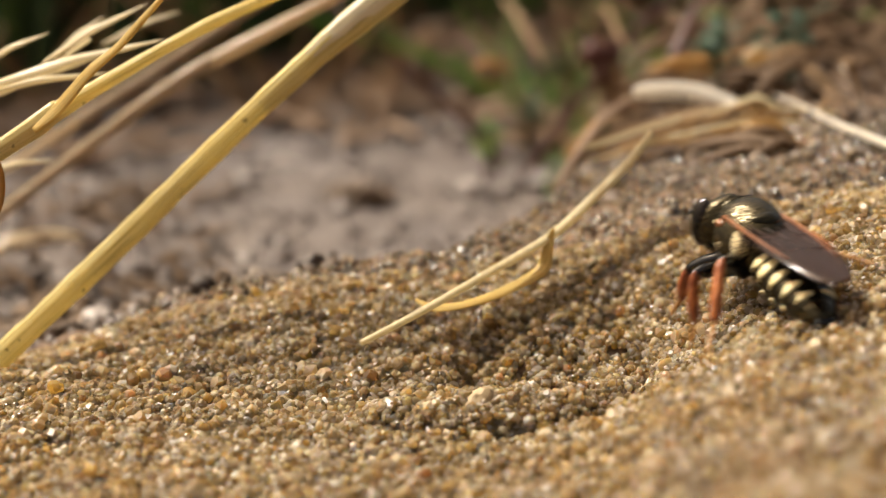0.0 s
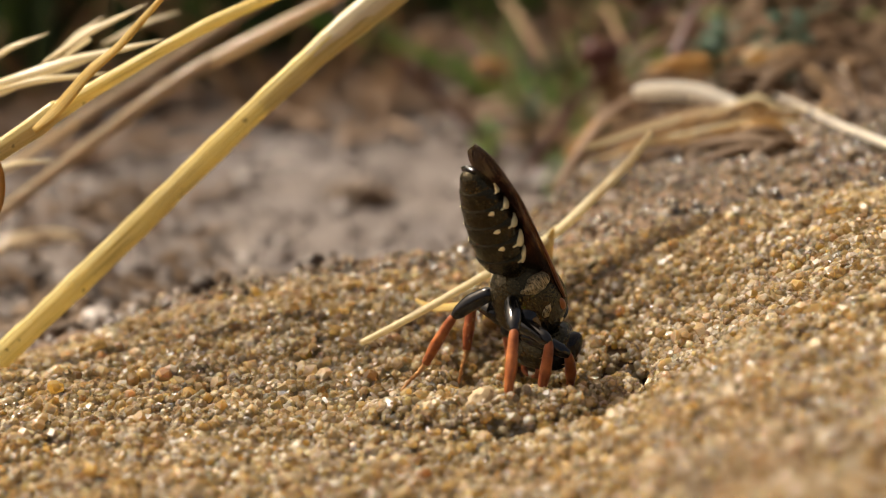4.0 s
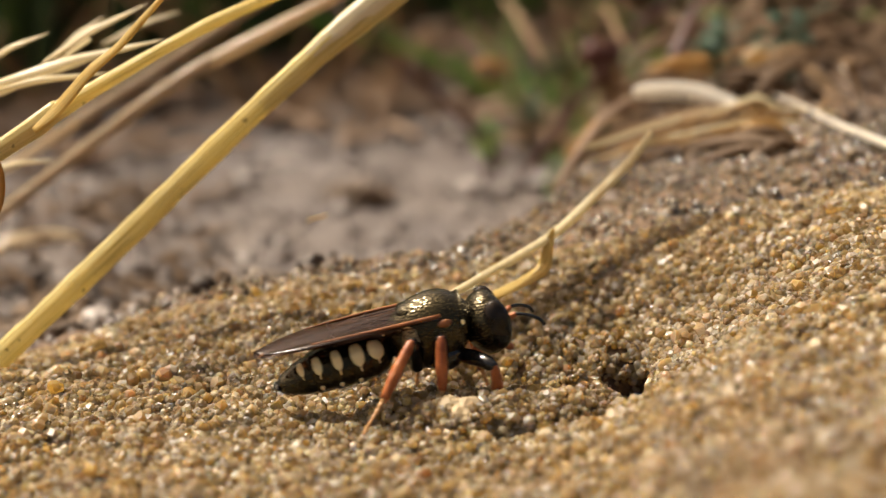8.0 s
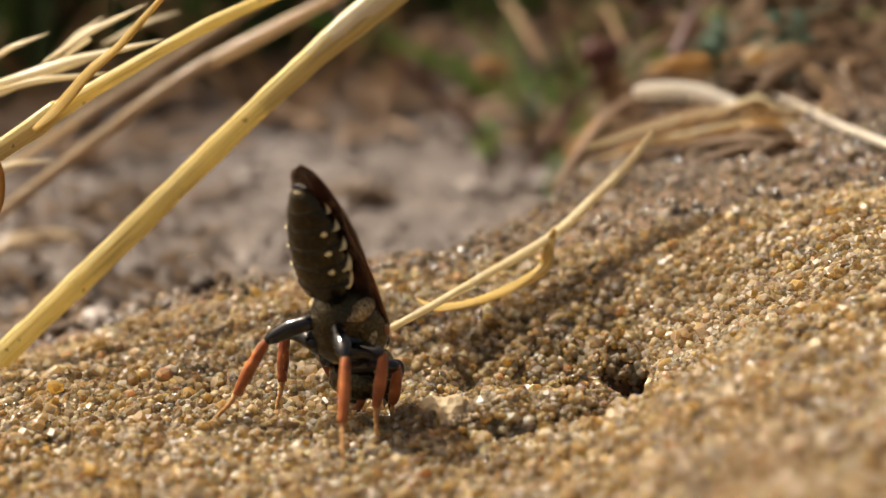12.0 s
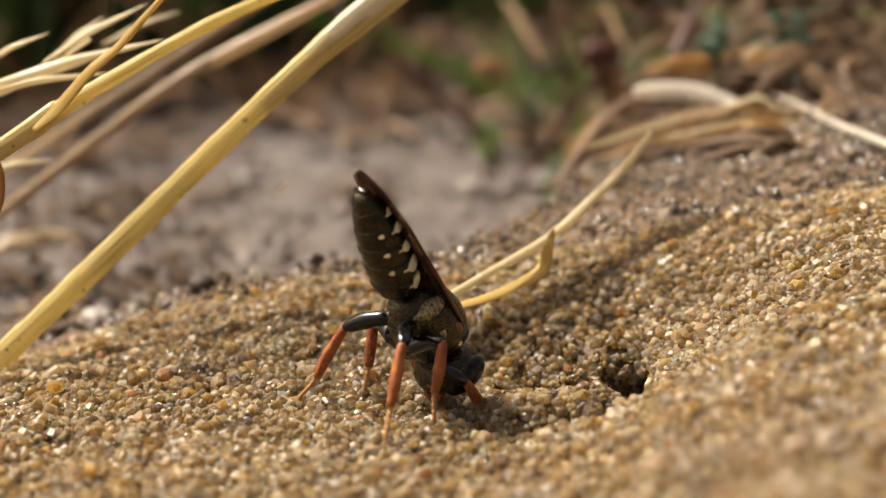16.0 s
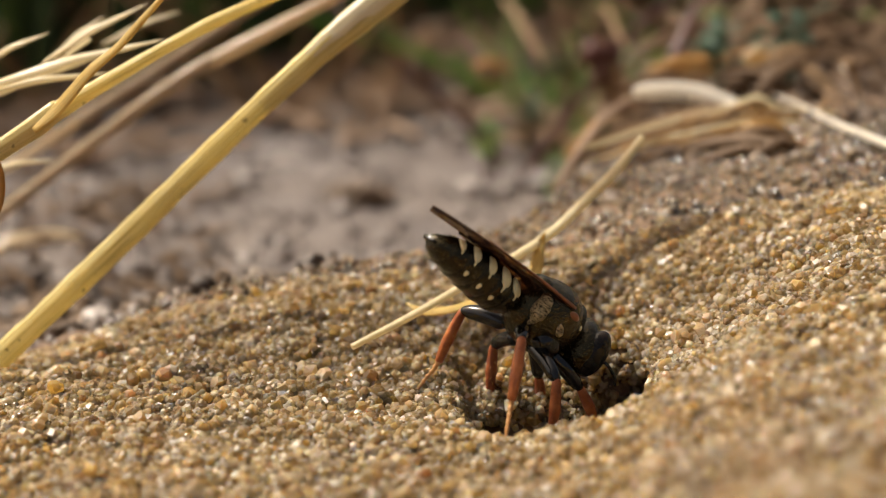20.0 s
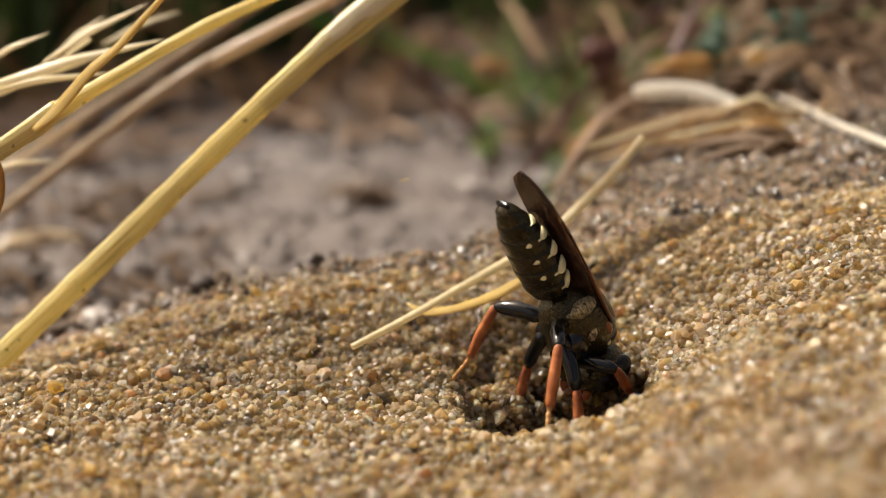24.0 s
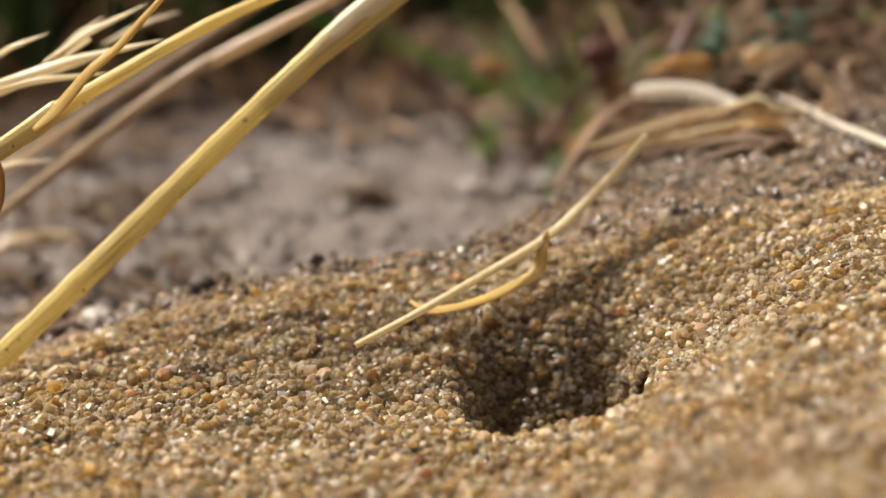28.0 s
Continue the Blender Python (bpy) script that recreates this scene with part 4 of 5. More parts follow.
thorax = part("thorax", along_x([(1.32, -0.05, 0.35, 0.4), (1.2, 0.0, 0.8, 0.85), (0.85, 0.05, 1.12, 1.2), (0.35, 0.08, 1.25, 1.36), (-0.2, 0.05, 1.2, 1.32), (-0.7, -0.05, 1.08, 1.15), (-1.1, -0.15, 0.85, 0.9), (-1.4, -0.25, 0.45, 0.5), (-1.5, -0.3, 0.15, 0.18)], 32), MAT_BRONZE, wasp, "black thorax with bronze hairs")
part("scutellum", blob((-0.62, 0, 0.98), (0.42, 0.62, 0.3), 0.1, 2), MAT_BLACK, thorax)
part("pronotum", along_x([(1.4, 0.2, 0.5, 0.42), (1.25, 0.2, 0.86, 0.8), (1.08, 0.22, 0.98, 0.98), (0.95, 0.25, 0.9, 0.95)], 28), MAT_BLACK, thorax)
for s in (-1, 1):
    part("side_plate", blob((-0.72, s * 0.78, 0.1), (0.42, 0.4, 0.6), 0.3, 4 + s), MAT_GOLD, thorax, "golden-haired striated side plate")
    part("side_plate", blob((0.22, s * 0.84, -0.02), (0.44, 0.41, 0.55), 0.3, 14 + s), MAT_GOLD, thorax, "golden-haired side plate")
    part("lower_plate", blob((0.25, s * 0.78, -0.72), (0.62, 0.42, 0.5), 0.08, 7 + s), MAT_SHINY_BLACK, thorax)
    part("tegula", blob((0.42, s * 1.12, 0.55), (0.26, 0.12, 0.15), 0.05, 9), MAT_VEIN, thorax, "rusty wing base cap")
    part("cream_spot", blob((1.0, s * 0.93, 0.35), (0.14, 0.08, 0.12), 0.05, 10), MAT_CREAM, thorax)

head = part("head", blob((0, 0, 0), (0.80, 1.2, 1.12), 0.05, 1, 4), MAT_BRONZE, wasp, "black head with golden face hairs")
head.location = Vector((1.98, 0, -0.2)) * MM
part("face", blob((0.33, 0, -0.18), (0.38, 0.62, 0.7), 0.05, 2), MAT_GOLD, head, "golden-haired face")
part("clypeus", blob((0.45, 0, -0.82), (0.22, 0.4, 0.2), 0.05, 3), MAT_BLACK, head)
for s in (-1, 1):
    part("compound_eye", blob((0.22, s * 0.88, 0.1), (0.5, 0.42, 0.9), 0.02, 5, 4), MAT_EYE, head, "large dark compound eye")
    part("mandible", tube(smooth_path([(0.4, s * 0.42, -0.82), (0.6, s * 0.36, -1.0), (0.68, s * 0.1, -1.12)], 4), [0.16, 0.13, 0.03], None, 8), MAT_RED_LEG, head)
    ant = part("antenna", tube(smooth_path([(0.58, s * 0.22, -0.1), (0.85, s * 0.34, 0.06), (1.02, s * 0.42, 0.12)], 5), [0.1, 0.12, 0.09], None, 10), MAT_ORANGE, head, "short elbowed antenna")
    bead = smooth_path([(1.02, s * 0.42, 0.12), (1.3, s * 0.55, 0.06), (1.55, s * 0.66, -0.06), (1.75, s * 0.74, -0.22), (1.85, s * 0.76, -0.42)], 6)
    part("flagellum", tube(bead, 0.06 + 0.01 * np.sin(np.arange(len(bead)) * 3.14), None, 10), MAT_SHINY_BLACK, head, "dark segmented feeler")
for k, (yy, zz) in enumerate([(0, 0.97), (0.16, 0.9), (-0.16, 0.9)]):
    part("ocellus", blob((0.14 if k == 0 else 0.0, yy, zz), (0.075, 0.075, 0.06), 0, 1, 2), MAT_EYE, head)

# abdomen: overlapping rings that taper to the tip
ABD_LONG = 4.1


def abd_half(x):
    q = np.clip(x / ABD_LONG, 0, 1)
    w = np.interp(q, [0, 0.06, 0.16, 0.3, 0.45, 0.6, 0.75, 0.88, 0.96, 1.0], [0.30, 0.78, 0.96, 1.03, 1.01, 0.94, 0.80, 0.59, 0.41, 0.18])
    return w, w * 0.78


abdomen = part("abdomen", tube([(0.25, 0, 0), (0.0, 0, 0), (-0.25, 0, 0), (-0.5, 0, 0)], [0.18, 0.22, 0.42, 0.6], None, 20), MAT_SHINY_BLACK, wasp, "tapered black abdomen with paired cream bars")
ABD_AT = Vector((-1.38, 0, -0.22))
cuts = [0.1, 0.8, 1.52, 2.2, 2.86, 3.46, 4.1]
for i in range(6):
    a, b = cuts[i] - 0.02, cuts[i + 1] + 0.06
    xs = np.linspace(a, min(b, ABD_LONG), 9)
    w, hh = abd_half(xs)
    grow = 1 + 0.035 * np.linspace(-1, 1, 9)
    if b < ABD_LONG:
        grow[-1] -= 0.10
    part("segment", tube(np.stack([-xs, 0 * xs, 0.10 * np.sin(xs / ABD_LONG * 3.0)], 1), w * grow, hh * grow, 32, (0, 0, 1)), MAT_BLACK if i < 5 else MAT_BRONZE, abdomen)


part("tip_plate", blob((-4.1, 0, 0.06), (0.16, 0.36, 0.13), 0.2, 31), MAT_SHINY_BLACK, abdomen)


def bar(x0, x1, a0, a1, side):
    """A cream bar lying on a ring, from angle a0 to a1 down from the back."""
    verts, faces = [], []
    na, nx = 12, 6
    for lift in (0.045, -0.05):
        for i in range(na):
            u = i / (na - 1)
            a = radians(a0 + (a1 - a0) * u)
            wob = math.sin(math.pi * min(1, u * 1.15 + 0.06)) ** 0.4
            for j in range(nx):
                v = j / (nx - 1) - 0.5
                x = (x0 + x1) / 2 + v * (x1 - x0) * max(0.12, wob)
                w, hh = abd_half(x)
                k = 1.03
                edge = lift if 0 < i < na - 1 and 0 < j < nx - 1 else min(lift, 0.012)
                verts.append((-x, side * (w * k + edge) * math.sin(a), 0.10 * math.sin(x / ABD_LONG * 3.0) + (hh * k + edge) * math.cos(a)))
    n = na * nx
    for i in range(na - 1):
        for j in range(nx - 1):
            q = (i * nx + j, i * nx + j + 1, (i + 1) * nx + j + 1, (i + 1) * nx + j)
            faces.append(q)
            faces.append(tuple(n + k for k in reversed(q)))
    rim = [(0, j) for j in range(nx)] + [(i, nx - 1) for i in range(1, na)] + [(na - 1, j) for j in range(nx - 2, -1, -1)] + [(i, 0) for i in range(na - 2, 0, -1)]
    for (i, j), (k, l) in zip(rim, rim[1:] + rim[:1]):
        faces.append((i * nx + j, n + i * nx + j, n + k * nx + l, k * nx + l))
    return verts, faces


for s in (-1, 1):
    for x0, x1, a0, a1 in [(0.34, 0.88, 28, 92), (1.04, 1.50, 28, 96), (1.8, 2.14, 28, 90), (2.5, 2.8, 24, 86), (3.1, 3.32, 14, 74), (1.3, 1.46, 116, 130), (1.96, 2.1, 112, 128), (2.62, 2.76, 108, 124)]:
        part("cream_bar", bar(x0, x1, a0, a1, s), MAT_CREAM, abdomen, "cream bar on the abdomen")


# wings, folded back along the body
def wing_shape(long, wide, side, seed):
    """A thin rounded blade from its root at the origin back along -x."""
    verts, faces, nx, ny = [], [], 30, 7
    for top in (1, -1):
        for i in range(nx):
            u = i / (nx - 1)
            half = 0.5 * wide * (0.2 + 0.8 * math.sin(min(1, u * 1.35) * math.pi / 2) ** 1.4) * math.sqrt(max(0.0, 1 - max(0, (u - 0.55) / 0.45) ** 2.2))
            mid = 0.12 - 0.5 * wide * (0.2 + 0.8 * math.sin(min(1, u * 1.2) * math.pi / 2)) * 0.85 + 0.1 * math.sin(u * 2.4)
            for j in range(ny):
                v = j / (ny - 1)
                z = 0.04 * math.sin(v * 9 + u * 3 + seed) + 0.14 * math.sin(u * 2.6) - 0.25 * v * v * (1 - 0.5 * u)
                verts.append((-long * u, side * (mid + half * (1 - 2 * v)), z + top * 0.012))
    n = nx * ny
    for i in range(nx - 1):
        for j in range(ny - 1):
            q = (i * ny + j, i * ny + j + 1, (i + 1) * ny + j + 1, (i + 1) * ny + j)
            faces.append(q)
            faces.append(tuple(n + k for k in reversed(q)))
    rim = [(0, j) for j in range(ny)] + [(i, ny - 1) for i in range(1, nx)] + [(nx - 1, j) for j in range(ny - 2, -1, -1)] + [(i, 0) for i in range(nx - 2, 0, -1)]
    for (i, j), (k, l) in zip(rim, rim[1:] + rim[:1]):
        faces.append((i * ny + j, n + i * ny + j, n + k * ny + l, k * ny + l))
    return verts, faces


for s in (-1, 1):
    wing = part("fore_wing", wing_shape(6.4, 2.1, s, s), MAT_WING, wasp, "smoky brown folded wing")
    wing.matrix_basis = pose(0.35 * MM, s * 1.02 * MM, 0.78 * MM, s * -4, 1, s * 4)
    for a, b, c, r in [((0, 0.0, 0.03), (-2.0, 0.17, 0.14), (-4.4, 0.16, 0.2), 0.09), ((-0.1, -0.2, 0.03), (-2.0, -0.3, 0.13), (-3.6, -0.15, 0.18), 0.02), ((-0.1, -0.25, 0.02), (-1.8, -0.75, 0.06), (-3.4, -1.0, 0.05), 0.018),
                       ((-3.6, 0.12, 0.2), (-3.7, -0.4, 0.15), (-3.4, -0.95, 0.05), 0.016), ((-2.2, 0.15, 0.15), (-2.4, -0.2, 0.14), (-2.3, -0.8, 0.05), 0.016)]:
        part("vein", tube(smooth_path([(x, s * y, z) for x, y, z in (a, b, c)], 6), [r, r * 0.7, r * 0.3], None, 6), MAT_VEIN if r > 0.05 else MAT_DARK_VEIN, wing)
    hind = part("hind_wing", wing_shape(4.3, 1.1, s, s + 2), MAT_WING, wasp, "short smoky hind wing")
    hind.matrix_basis = pose(-0.2 * MM, s * 0.95 * MM, 0.6 * MM, s * -8, 2, s * 5)

# legs: thigh, then shin and foot that hinge at the knee
LEGS = [("fore_leg", (0.85, 0.5, -0.95), 1.6, 1.4, 1.2, (2.5, 1.3), MAT_RED_LEG), ("middle_leg", (0.05, 0.62, -1.05), 1.6, 1.75, 1.35, (-0.2, 2.1), MAT_RED_LEG), ("hind_leg", (-0.75, 0.6, -0.85), 1.6, 2.1, 1.5, (-2.9, 2.8), MAT_ORANGE)]
legs = []
for name, root, thigh, shin, foot, stance, mat in LEGS:
    for s in (-1, 1):
        leg = part(name, tube(smooth_path([(-0.15, 0, 0), (0.1, 0, 0), (thigh * 0.5, 0, 0.07), (thigh * 0.85, 0, 0.03), (thigh + 0.06, 0, 0)], 5), [0.14, 0.26, 0.3 if name == "hind_leg" else 0.25, 0.24, 0.13], [0.14, 0.28, 0.31 if name == "hind_leg" else 0.28, 0.25, 0.13], 14, (0, 0, 1)), MAT_SHINY_BLACK, wasp, "black thigh, orange shin and foot")
        tib = part("shin", tube(smooth_path([(-0.05, 0, 0), (0.2, 0, 0.03), (shin * 0.6, 0, 0.05), (shin, 0, 0)], 5), [0.10, 0.17, 0.21, 0.15], None, 12), mat, leg, "orange-red spiny shin")
        bend = 0.16 * foot
        pts = [(shin - 0.03, 0, 0), (shin + foot * 0.3, 0, 0.06), (shin + foot * 0.6, 0, 0.08 + bend * 0.4), (shin + foot, 0, bend)]
        path = smooth_path(pts, 8)
        tar = part("foot", tube(path, 0.085 * (1 + 0.22 * np.sin(np.arange(len(path)) * 1.57)) * np.linspace(1.1, 0.6, len(path)), None, 10), MAT_TAN, leg, "jointed tan foot")
        spikes = []
        for k in range(7):
            x = shin * (0.3 + 0.11 * k)
            a = 1.2 * math.sin(k * 2.3)
            spikes.append(part("spine", tube([(x, 0, 0), (x + 0.14, 0.26 * math.sin(a), -0.28 * math.cos(a))], [0.03, 0.006], None, 5), MAT_TAN, leg))
        legs.append((leg, tib, tar, spikes, root, s, thigh, shin + 0.82 * foot, stance, name))


def leg_rows(body_rows, leg):
    """Rows for thigh and shin so that the foot stands on the sand near the body."""
    ob, tib, tar, spikes, root, s, a, b, stance, name = leg
    upper, lower = [], []
    for k, (t, m) in enumerate(body_rows):
        c = Vector((root[0], root[1] * s, root[2]))
        fwd = m.to_3x3() @ Vector((1, 0, 0))
        flat = Vector((fwd.x, fwd.y, 0))
        flat = flat.normalized() if flat.length > 0.05 else Vector((0, 1, 0))
        side = Vector((-flat.y, flat.x, 0)) * s
        hip = m.translation / MM + m.to_3x3() @ c
        reach = stance[0] - c.x
        kick = 0.0
        if name == "fore_leg":
            kick = 0.7 * math.sin(k * 2.4 + s)
        elif name == "hind_leg":
            kick = 0.25 * math.sin(k * 1.1)
        foot = hip + flat * (reach + kick) + side * (stance[1] - abs(c.y))
        full = 1 - float(ease(12, 26, t))
        foot.z = max(float(height(foot.x, foot.y) + 3.1 * full * pit(foot.x, foot.y)) + 0.1, hip.z - 0.96 * (a + b))
        local = m.inverted() @ (foot * MM) / MM
        d = local - c
        dist = min(max(d.length, abs(a - b) + 0.25), (a + b) * 0.985)
        d = d.normalized()
        if name == "hind_leg":
            pole = m.to_3x3().transposed() @ (Vector((0, 0, 0.8)) + side * 0.7 - flat * 0.3)
        else:
            pole = Vector((-0.1, 0.7 * s, 0.2) if name == "middle_leg" else (0.35, 0.7 * s, 0.35))
        pole = (pole - d * pole.dot(d)).normalized()
        x = (a * a - b * b + dist * dist) / (2 * dist)
        y = math.sqrt(max(0.0, a * a - x * x))
        knee = c + d * x + pole * y
        end = c + d * dist

        def aim(p, q):
            fx = (q - p).normalized()
            fz = (pole - fx * pole.dot(fx)).normalized()
            r = Matrix((fx, fz.cross(fx), fz)).transposed().to_4x4()
            return Matrix.Translation(p * MM) @ r

        m1, m2 = aim(c, knee), aim(knee, end)
        upper.append((t, m1))
        lower.append((t, m1.inverted() @ m2))
    return upper, lower


# ---- loose sand that the wasp digs away ----
def sand_clump(at, radii, seed):
    """A loose lump of damp sand: a core wrapped in grains."""
    rng = np.random.RandomState(seed)
    holder = thing("sand_clump", "loose lump of damp tan sand grains", "sand clump", at, "loose lumps of dug sand")
    part("core", blob((0, 0, 0), [r * 0.9 for r in radii], 0.25, seed, 3), MAT_SOIL, holder)
    n = int(170 * radii[0] * radii[1] * 2.2)
    d = rng.normal(size=(n, 3))
    d[:, 2] = np.abs(d[:, 2]) * 0.9 - 0.12
    d /= np.linalg.norm(d, axis=1)[:, None]
    k = 1 + 0.12 * np.sin(d[:, 0] * 5 + seed) * np.sin(d[:, 1] * 4 + seed)
    c = d * np.array(radii) * (k * rng.uniform(0.9, 1.04, n))[:, None]
    ob = new("sand_coat", grains_mesh("sand_coat", c, grain_sizes(rng, n, 0.11), 2, seed, MAT_GRAIN))
    ob.parent = holder
    tagged(ob, "tan sand grains", kind="stuff")
    return holder


# place, size, and the time at which each lump is dug out and scattered
CLUMPS = [((2.6, -3.6, -5.0), (1.7, 1.2, 1.0), 6.7), ((0.6, -3.8, -5.0), (1.6, 1.1, 1.0), 10.2), ((-1.3, -3.6, -5.1), (1.5, 1.1, 0.8), 11.4), ((3.6, -2.6, -5.1), (1.5, 1.1, 1.1), 3.4), ((1.4, -2.2, -5.5), (1.4, 1.0, 1.0), 15.2),
          ((-0.2, -2.2, -5.3), (1.3, 1.0, 0.8), 14.9), ((3.2, -0.9, -6.6), (1.5, 1.2, 1.2), 17.8), ((4.9, -0.7, -6.4), (1.4, 1.1, 1.2), 19.6), ((5.7, 0.5, -6.6), (1.3, 1.2, 1.3), 4.9), ((4.3, 0.9, -6.6), (1.5, 1.3, 1.4), 23.6),
          ((2.4, 1.0, -6.4), (1.4, 1.2, 1.3), 24.3), ((5.3, 1.7, -6.0), (1.3, 1.0, 1.2), 25.4), ((4.8, -1.7, -5.8), (1.2, 0.9, 1.0), 5.6), ((1.9, -0.4, -6.2), (1.2, 1.2, 1.0), 16.8),
          ((3.2, 1.9, -6.0), (1.8, 1.4, 1.5), 22.6), ((5.2, 2.6, -5.3), (1.5, 1.1, 1.3), 23.2), ((4.6, -2.5, -5.9), (1.5, 1.1, 1.1), 12.4), ((6.4, -1.2, -5.4), (1.2, 1.3, 1.2), 4.4), ((3.0, -1.8, -6.3), (1.4, 1.1, 1.2), 16.2),
          ((6.3, 1.8, -5.0), (1.2, 1.2, 1.3), 24.8), ((4.0, 2.9, -5.2), (1.5, 0.9, 1.2), 24.0),
          ((6.2, -0.4, -5.4), (1.3, 1.2, 1.2), 2.6), ((1.6, -3.4, -5.3), (1.8, 1.3, 1.1), 15.6), ((3.2, -3.7, -5.25), (1.8, 1.3, 1.1), 17.2), ((4.8, -3.6, -5.05), (1.7, 1.2, 1.1), 18.6), ((5.9, -2.9, -4.9), (1.3, 1.1, 1.0), 5.6), ((2.6, -2.4, -5.5), (1.8, 1.3, 1.1), 16.6),
          ((2.2, -4.2, -4.9), (2.0, 1.2, 0.9), 14.6), ((4.2, -4.2, -4.75), (1.8, 1.2, 0.9), 14.2), ((0.2, -4.4, -5.0), (1.8, 1.2, 0.8), 13.8)]
clumps = [(sand_clump(at, size, 200 + i), at, when) for i, (at, size, when) in enumerate(CLUMPS)]

pebble = part("sand_pebble", blob((0, 0, 0), (0.98, 0.85, 0.92), 0.28, 21, 4), MAT_PEBBLE)
tagged(pebble, "large rounded tan lump of cemented sand", "pebble")

# single grains thrown up behind the wasp while it digs
FLING = [(1.15, 2.9, 44, (950, -1)), (3.1, 3.5, 8, (900, -1)), (5.4, 6.8, 16, (900, -1)), (7.15, 7.8, 10, (880, -1)), (8.9, 12.6, 26, (610, -2)), (13.8, 16.4, 24, (740, -1)), (17.6, 18.5, 8, (880, -1)), (19.3, 20.2, 8, (900, -1)),
         (20.9, 24.6, 26, (960, 0)), (25.1, 25.8, 10, (960, 0)), (26.02, 26.6, 110, (930, -1))]
big_grain_me = [grains_mesh("flung_clod", [(0, 0, 0)], [r], 2, 350 + i, MAT_GRAIN) for i, r in enumerate((0.12, 0.18, 0.25, 0.35))]
grain_protos_me = [grains_mesh("flung_grain", [(0, 0, 0)], [r], 2, 300 + i, MAT_GRAIN) for i, r in enumerate((0.05, 0.06, 0.07, 0.09, 0.08, 0.06, 0.1, 0.13))]
flung = []
_rng = np.random.RandomState(77)
for t0, t1, count, (px, py) in FLING:
    for i in range(count):
        ob = new("flung_grain", grain_protos_me[_rng.randint(8) if t0 < 26 else _rng.randint(4, 8)] if t0 > 4 else big_grain_me[_rng.randint(4)])
        tagged(ob, "single tan sand grain thrown up by digging", "sand grain", "thrown sand grains")
        flung.append((ob, _rng.uniform(t0, t1), (px - 784) / 50.5 + _rng.uniform(-0.6, 0.6), py * 0.8 + _rng.uniform(-0.6, 0.6), _rng.uniform(0, 1, 5), t0 < 3.0))


def fling_rows(when, x, y, k, to_eye):
    """Rest, a hop through the air away from the wasp's head, and rest where the grain lands."""
    z = float(height(x, y)) + 0.1
    if to_eye:
        end = (x + 6 * (k[0] - 0.5), y - 26 - 5 * k[1])
    else:
        end = (x - 3 - 8 * k[0], y + 4 * (k[1] - 0.35))
    far = (end[0], end[1], float(height(*end)) + 0.1)
    top = (3.5 + 8 * k[2]) * (1.6 if when > 26 else 1)
    long = (0.22 + 0.16 * k[3]) * (2.0 if when > 26 else 1)
    rows = [(0.0, pose(x * MM, y * MM, z * MM)), (when, pose(x * MM, y * MM, z * MM))]
    for q in (0.25, 0.5, 0.75, 1.0):
        p = [a + (b - a) * q for a, b in zip((x, y, z), far)]
        p[2] += top * 4 * q * (1 - q)
        rows.append((when + q * long, pose(p[0] * MM, p[1] * MM, p[2] * MM, 80 * q, 60 * q, 0)))
    rows.append((28.0, pose(far[0] * MM, far[1] * MM, far[2] * MM, 80, 60, 0)))
    return rows


